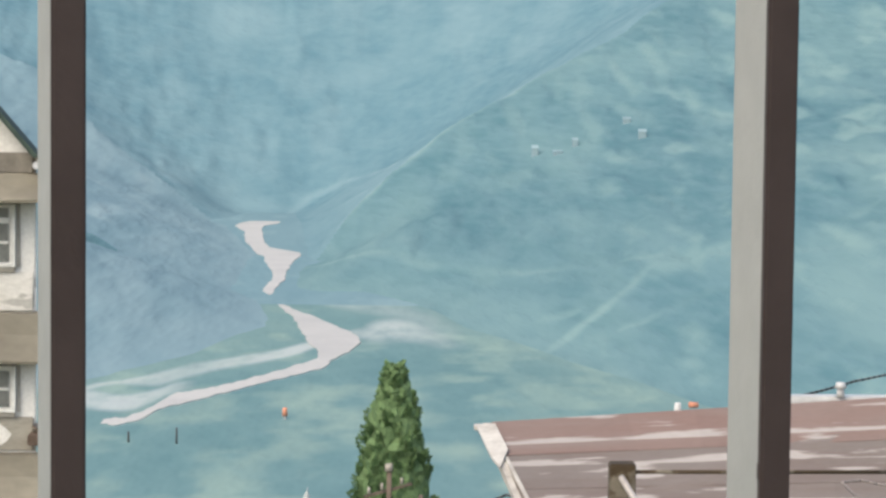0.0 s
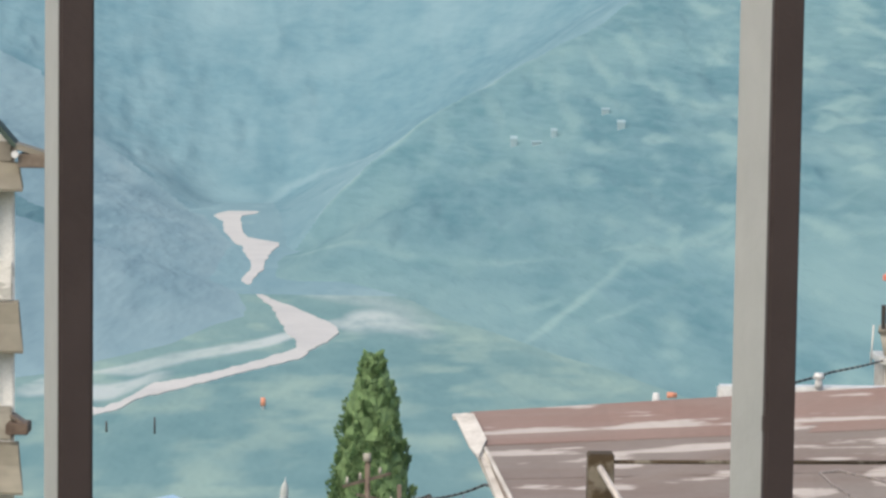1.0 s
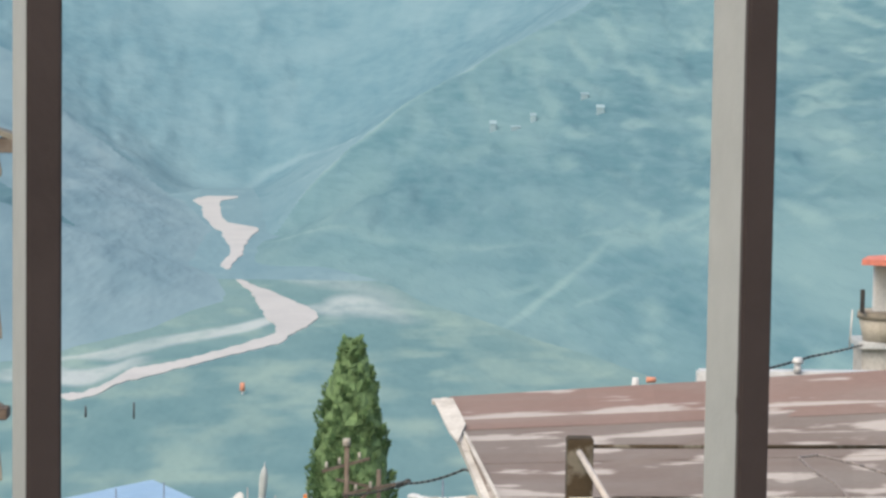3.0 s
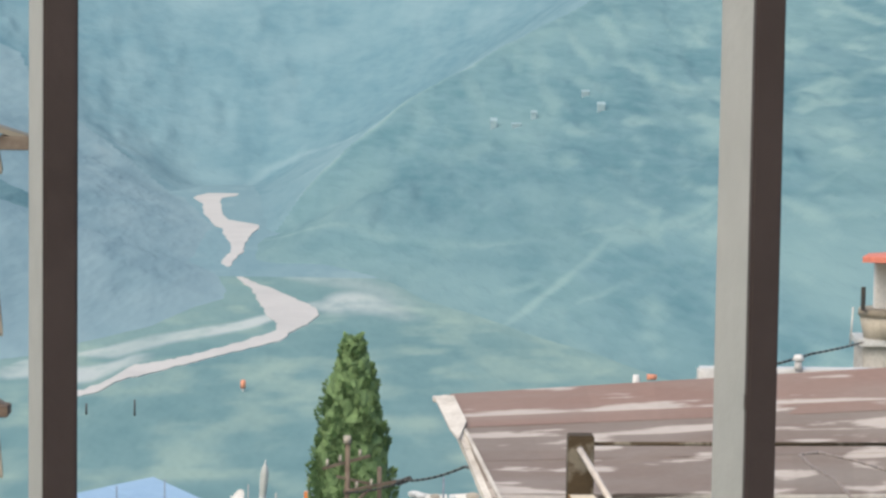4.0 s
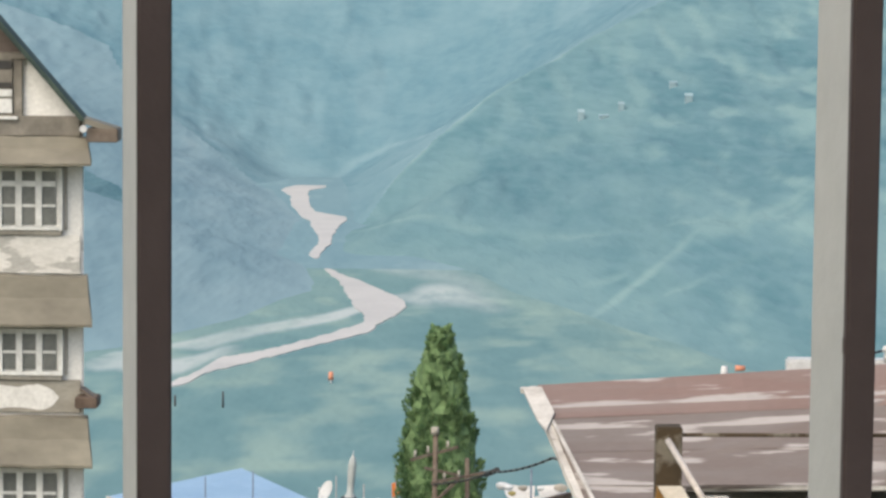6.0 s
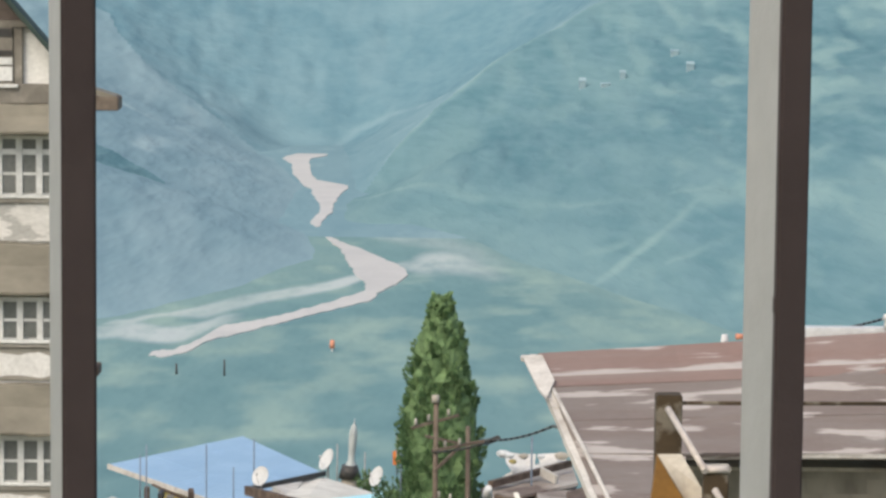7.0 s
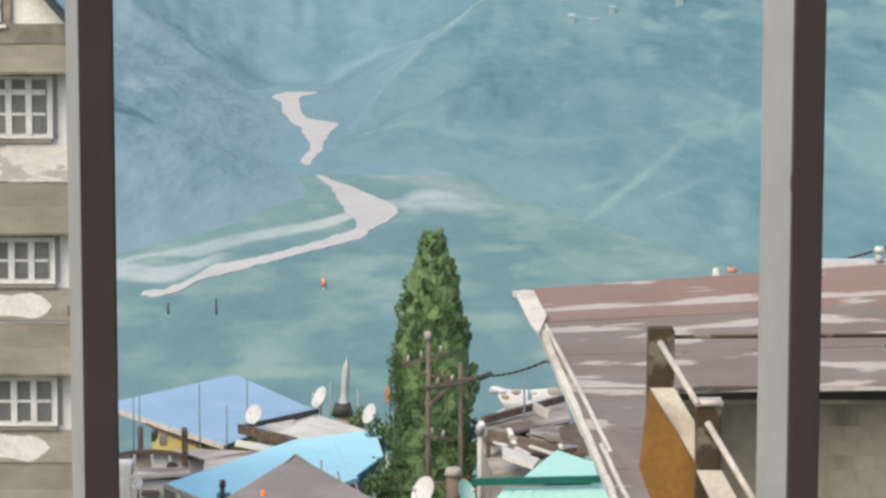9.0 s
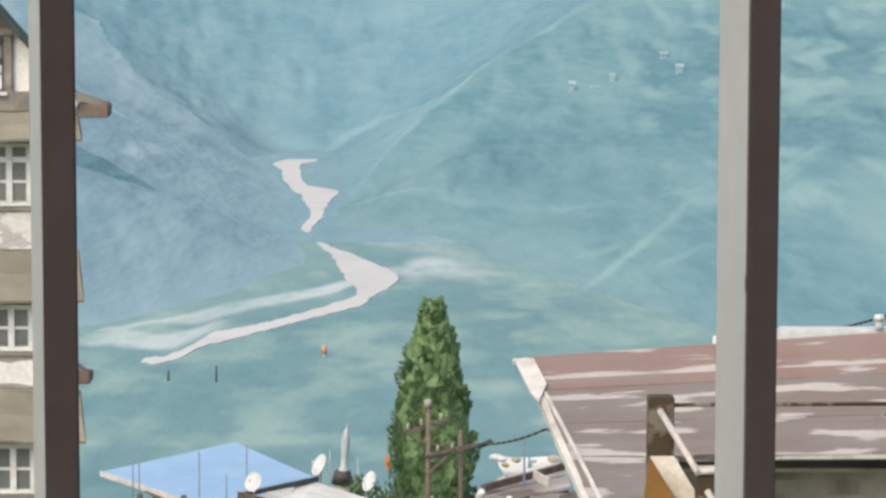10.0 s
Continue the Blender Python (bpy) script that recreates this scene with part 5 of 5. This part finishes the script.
for p in ((-0.67, 53.90, -7.50), (-0.42, 53.90, -7.42), (-0.04, 53.90, -7.31), (-0.10, 54.00, -7.95), (0.18, 54.00, -7.90), (-0.21, 54.00, -8.94), (0.01, 54.00, -8.99)):
    part("insulator", tube(p, (p[0], p[1], p[2] + 0.12), 0.035, 0.02, 8), M_band, pole)
part("brace", beam((-0.29, 53.90, -8.39), (0.18, 54.10, -7.96), 0.05, 0.05), M_rust, pole)
solid("power_line", cable(((-0.35, 54.00, -8.05), (0.78, 52.00, -7.46), (1.54, 42.00, -5.51), (1.74, 37.90, -4.71)), 0.022, 0.06), M_black, "dark power cable slung from the pole", "cable", group="cables")
solid("insulator_string", tube((0.68, 52.20, -7.54), (0.88, 51.60, -7.35), 0.05, 0.05), M_black, "dark insulator on the power cable", "insulator")
orb = thing("water_drum", "white round drum peeking over the roof ridge", "drum", (4.01, 41.00, -4.09))
part("drum", tube((4.00, 41.00, -4.17), (4.00, 41.00, -3.96), 0.066, 0.045, 12), M_white, orb)
orb = thing("water_drum", "washed-out orange drum peeking over the roof ridge", "drum", (4.30, 41.00, -4.09))
part("drum", tube((4.16, 41.00, -3.99), (4.30, 41.00, -3.99), 0.045, 0.038, 12), M_washed, orb)

# house with a rounded balcony behind the ridge
BY = 62.0
tower = thing("balcony_house", "cream house with a rounded balcony and a red roof edge", "house", (11.35, 62.00, -7.32))
bx = 11.248
part("wall", box((11.329, BY, -20), (bx + 5, BY + 0.3, -4.198), 0.03), M_plaster, tower, "cream-white upper wall")
part("roof", slab([(10.67, 60.00, -3.90), (12.74, 60.00, -3.95), (13.58, 64.00, -4.03), (11.51, 64.00, -4.18)], 0.12), M_faded_red, tower, "faded red roof edge")
bc = (11.628, BY + 0.1)
part("balcony", tube((bc[0], bc[1], -5.887), (bc[0], bc[1], -5.383), 0.52, 0.62, 24), M_cream, tower, "rounded brown balcony")
part("balcony_rim", tube((bc[0], bc[1], -5.383), (bc[0], bc[1], -5.231), 0.66, 0.64, 24), M_concrete, tower)
part("balcony_post", box((10.953, BY - 0.4, -5.240), (11.040, BY - 0.3, -4.714)), M_black, tower)
part("ledge", box((10.948, BY - 0.4, -6.040), (bx + 5, BY + 1, -5.889), 0.02), M_white, tower)
part("lower_wall", box((11.055, BY - 0.2, -20), (bx + 5, BY + 1, -6.040), 0.02), M_white_trim, tower)
part("down_pipe", tube((10.80, 62.00, -6.04), (10.84, 62.00, -5.20), 0.02, n=8), M_white, tower, "thin white pipe")
solid("power_line", cable(((6.28, 44.00, -4.22), (7.38, 46.00, -4.25), (10.72, 60.00, -5.75)), 0.022, 0.01), M_black, "dark cable strung to the balcony house", "cable", group="cables")


# ---- the conifer ----
def conifer(at, top, widths, seed):
    """A narrow cypress: trunk, limbs, a dense dark heart and plumes of flat sprays; widths: (height, radius)."""
    rnd = random.Random(seed)
    tree = thing("conifer", "tall narrow dark green conifer with dense tufted sprays", "tree", at)
    part("trunk", tube(at, (at[0], at[1], top - 0.4), 0.24, 0.03, 10), M_bark, tree)
    bm = bmesh.new()
    hs, rs = [w[0] for w in widths], [w[1] for w in widths]
    radius = lambda z: float(np.interp(z, hs, rs))
    for k in range(70):
        z = at[2] + 1.5 + (top - at[2] - 2.0) * k / 70
        a = k * 2.4
        r = radius(z) * 0.75
        tube((at[0], at[1], z - 0.1), (at[0] + r * math.cos(a), at[1] + r * math.sin(a), z + 0.35), 0.03, 0.008, 5, bm)
    part("limbs", bm, M_bark, tree)

    def mesh_part(name, verts, faces, material, label):
        me = bpy.data.meshes.new(name)
        o = origin(tree)
        me.from_pydata([(x - o.x, y - o.y, z - o.z) for x, y, z in verts], [], faces)
        me.materials.append(material)
        ob = new(name, me)
        ob.parent = tree
        tagged(ob, label, kind="stuff")

    ico = bmesh.new()
    bmesh.ops.create_icosphere(ico, subdivisions=2, radius=1)
    iv = [v.co.copy() for v in ico.verts]
    fv = [[v.index for v in f.verts] for f in ico.faces]
    ico.free()
    verts, faces = [], []
    for k in range(420):
        z = top - 0.25 - (top - at[2] - 1.4) * (k / 420)
        a, r = k * 2.39996, radius(z) * 0.58
        s_ = 0.07 + 0.25 * radius(z)
        c = Vector((at[0] + r * math.cos(a), at[1] + r * math.sin(a), z))
        b0 = len(verts)
        for p in iv:
            w = 1 + 0.5 * noise.noise(p * 2.0 + c * 5)
            verts.append(tuple(c + Vector((p.x * w, p.y * w, p.z * 1.4 * w)) * s_))
        faces += [[b0 + j for j in f] for f in fv]
    mesh_part("heart", verts, faces, M_leaf_dark, "dense shaded inner foliage")
    sets = {"crown": ([], [], M_leaf), "outer_spray": ([], [], M_leaf_pale)}
    count = 540
    for k in range(count):
        s0 = (k + 0.5) / count
        z = top - 0.10 - (top - at[2] - 1.0) * s0 ** 0.92
        a = k * 2.39996 + rnd.uniform(-0.3, 0.3)
        env = radius(z)
        r = env * rnd.choice((0.66, 0.76, 0.84, 0.92))
        axis = Vector((0.55 * math.cos(a), 0.55 * math.sin(a), 1.0)).normalized()
        long_, fat = rnd.uniform(0.20, 0.40) * (0.5 + 0.6 * min(1, env)), rnd.uniform(0.10, 0.19) * (0.45 + 0.75 * min(1, env))
        c = Vector((at[0] + r * math.cos(a), at[1] + r * math.sin(a), z - long_ * 0.6))
        turn = axis.to_track_quat("Z", "Y").to_matrix()
        vs, fs, _ = sets["outer_spray" if rnd.random() < 0.38 else "crown"]
        for j in range(120):
            u, v = rnd.uniform(-1, 1), rnd.uniform(0, 2 * math.pi)
            ring_ = math.sqrt(1 - u * u)
            n = Vector((ring_ * math.cos(v), ring_ * math.sin(v), u))
            p = c + turn @ Vector((n.x * fat, n.y * fat, n.z * long_)) * rnd.uniform(0.8, 1.05)
            out = (turn @ n + axis * 0.9 + Vector((rnd.gauss(0, 0.25), rnd.gauss(0, 0.25), rnd.gauss(0, 0.25)))).normalized()
            wide = out.cross(turn @ n + Vector((0.01, 0.02, 0.03))).normalized()
            ln, wd = rnd.uniform(0.07, 0.13), rnd.uniform(0.022, 0.04)
            b0 = len(vs)
            vs += [tuple(p - out * ln * 0.5), tuple(p + wide * wd), tuple(p + out * ln * 0.5), tuple(p - wide * wd)]
            fs.append((b0, b0 + 1, b0 + 2, b0 + 3))
    for nm, (vs, fs, mt) in sets.items():
        mesh_part(nm, vs, fs, mt, "flat green sprays" if nm == "crown" else "paler young sprays")
    return tree


cz = lambda v: -6.083 - (v - 441) * 0.01212
conifer((-0.216, 60.0, -19.2), cz(400), [(-19.5, 1.2), (cz(882), 0.96), (cz(800), 0.93), (cz(700), 0.90), (cz(640), 0.87), (cz(600), 0.80), (cz(580), 0.73), (cz(550), 0.68), (cz(520), 0.60), (cz(500), 0.55), (cz(480), 0.44), (cz(460), 0.37), (cz(445), 0.28), (cz(430), 0.25), (cz(415), 0.19), (cz(406), 0.12), (cz(400), 0.05)], 4)


def shrub(at, r, seed, label):
    rnd = random.Random(seed)
    s_ = thing("shrub", label, "shrub", (at[0], at[1], at[2] - r))
    part("stem", tube((at[0], at[1], at[2] - r - 6), at, 0.06, 0.02, 6), M_bark, s_)
    bm = bmesh.new()
    for k in range(220):
        d = Vector((rnd.gauss(0, 1), rnd.gauss(0, 1), rnd.gauss(0, 0.8))).normalized() * r * rnd.uniform(0.4, 1)
        q = Euler((rnd.uniform(0, 6), rnd.uniform(0, 6), rnd.uniform(0, 6))).to_matrix()
        c = Vector(at) + d
        w = rnd.uniform(0.05, 0.11)
        vs = [bm.verts.new(c + q @ Vector(p)) for p in ((-w, 0, 0), (0, -w * 0.5, 0.02), (w, 0, 0), (0, w * 0.5, 0.02))]
        bm.faces.new(vs)
    part("leaves", bm, M_shrub, s_)


shrub((-1.39, 66.00, -11.26), 0.5, 1, "dark green shrub beside the conifer")
shrub((-1.08, 58.00, -10.70), 0.6, 2, "dark green shrub at the foot of the conifer")
shrub((-1.30, 57.00, -10.61), 0.35, 3, "small green shrub between the roofs")
shrub((-2.63, 90.00, -15.48), 0.5, 5, "dark green shrub behind the pale roof")

solid("loose_cable", cable(((5.68, 36.20, -4.34), (5.78, 35.80, -4.43), (6.01, 35.40, -4.53), (6.16, 34.80, -4.68)), 0.018, 0.0, 4), M_grey_roof, "faded brown cable lying down the sheet roof", "cable", group="cables")
solid("loose_cable", cable(((5.68, 36.20, -4.34), (5.95, 36.40, -4.34), (6.38, 36.30, -4.42), (7.03, 36.20, -4.60)), 0.018, 0.0, 4), M_grey_roof, "loose brown cable lying across the sheet roof", "cable", group="cables")
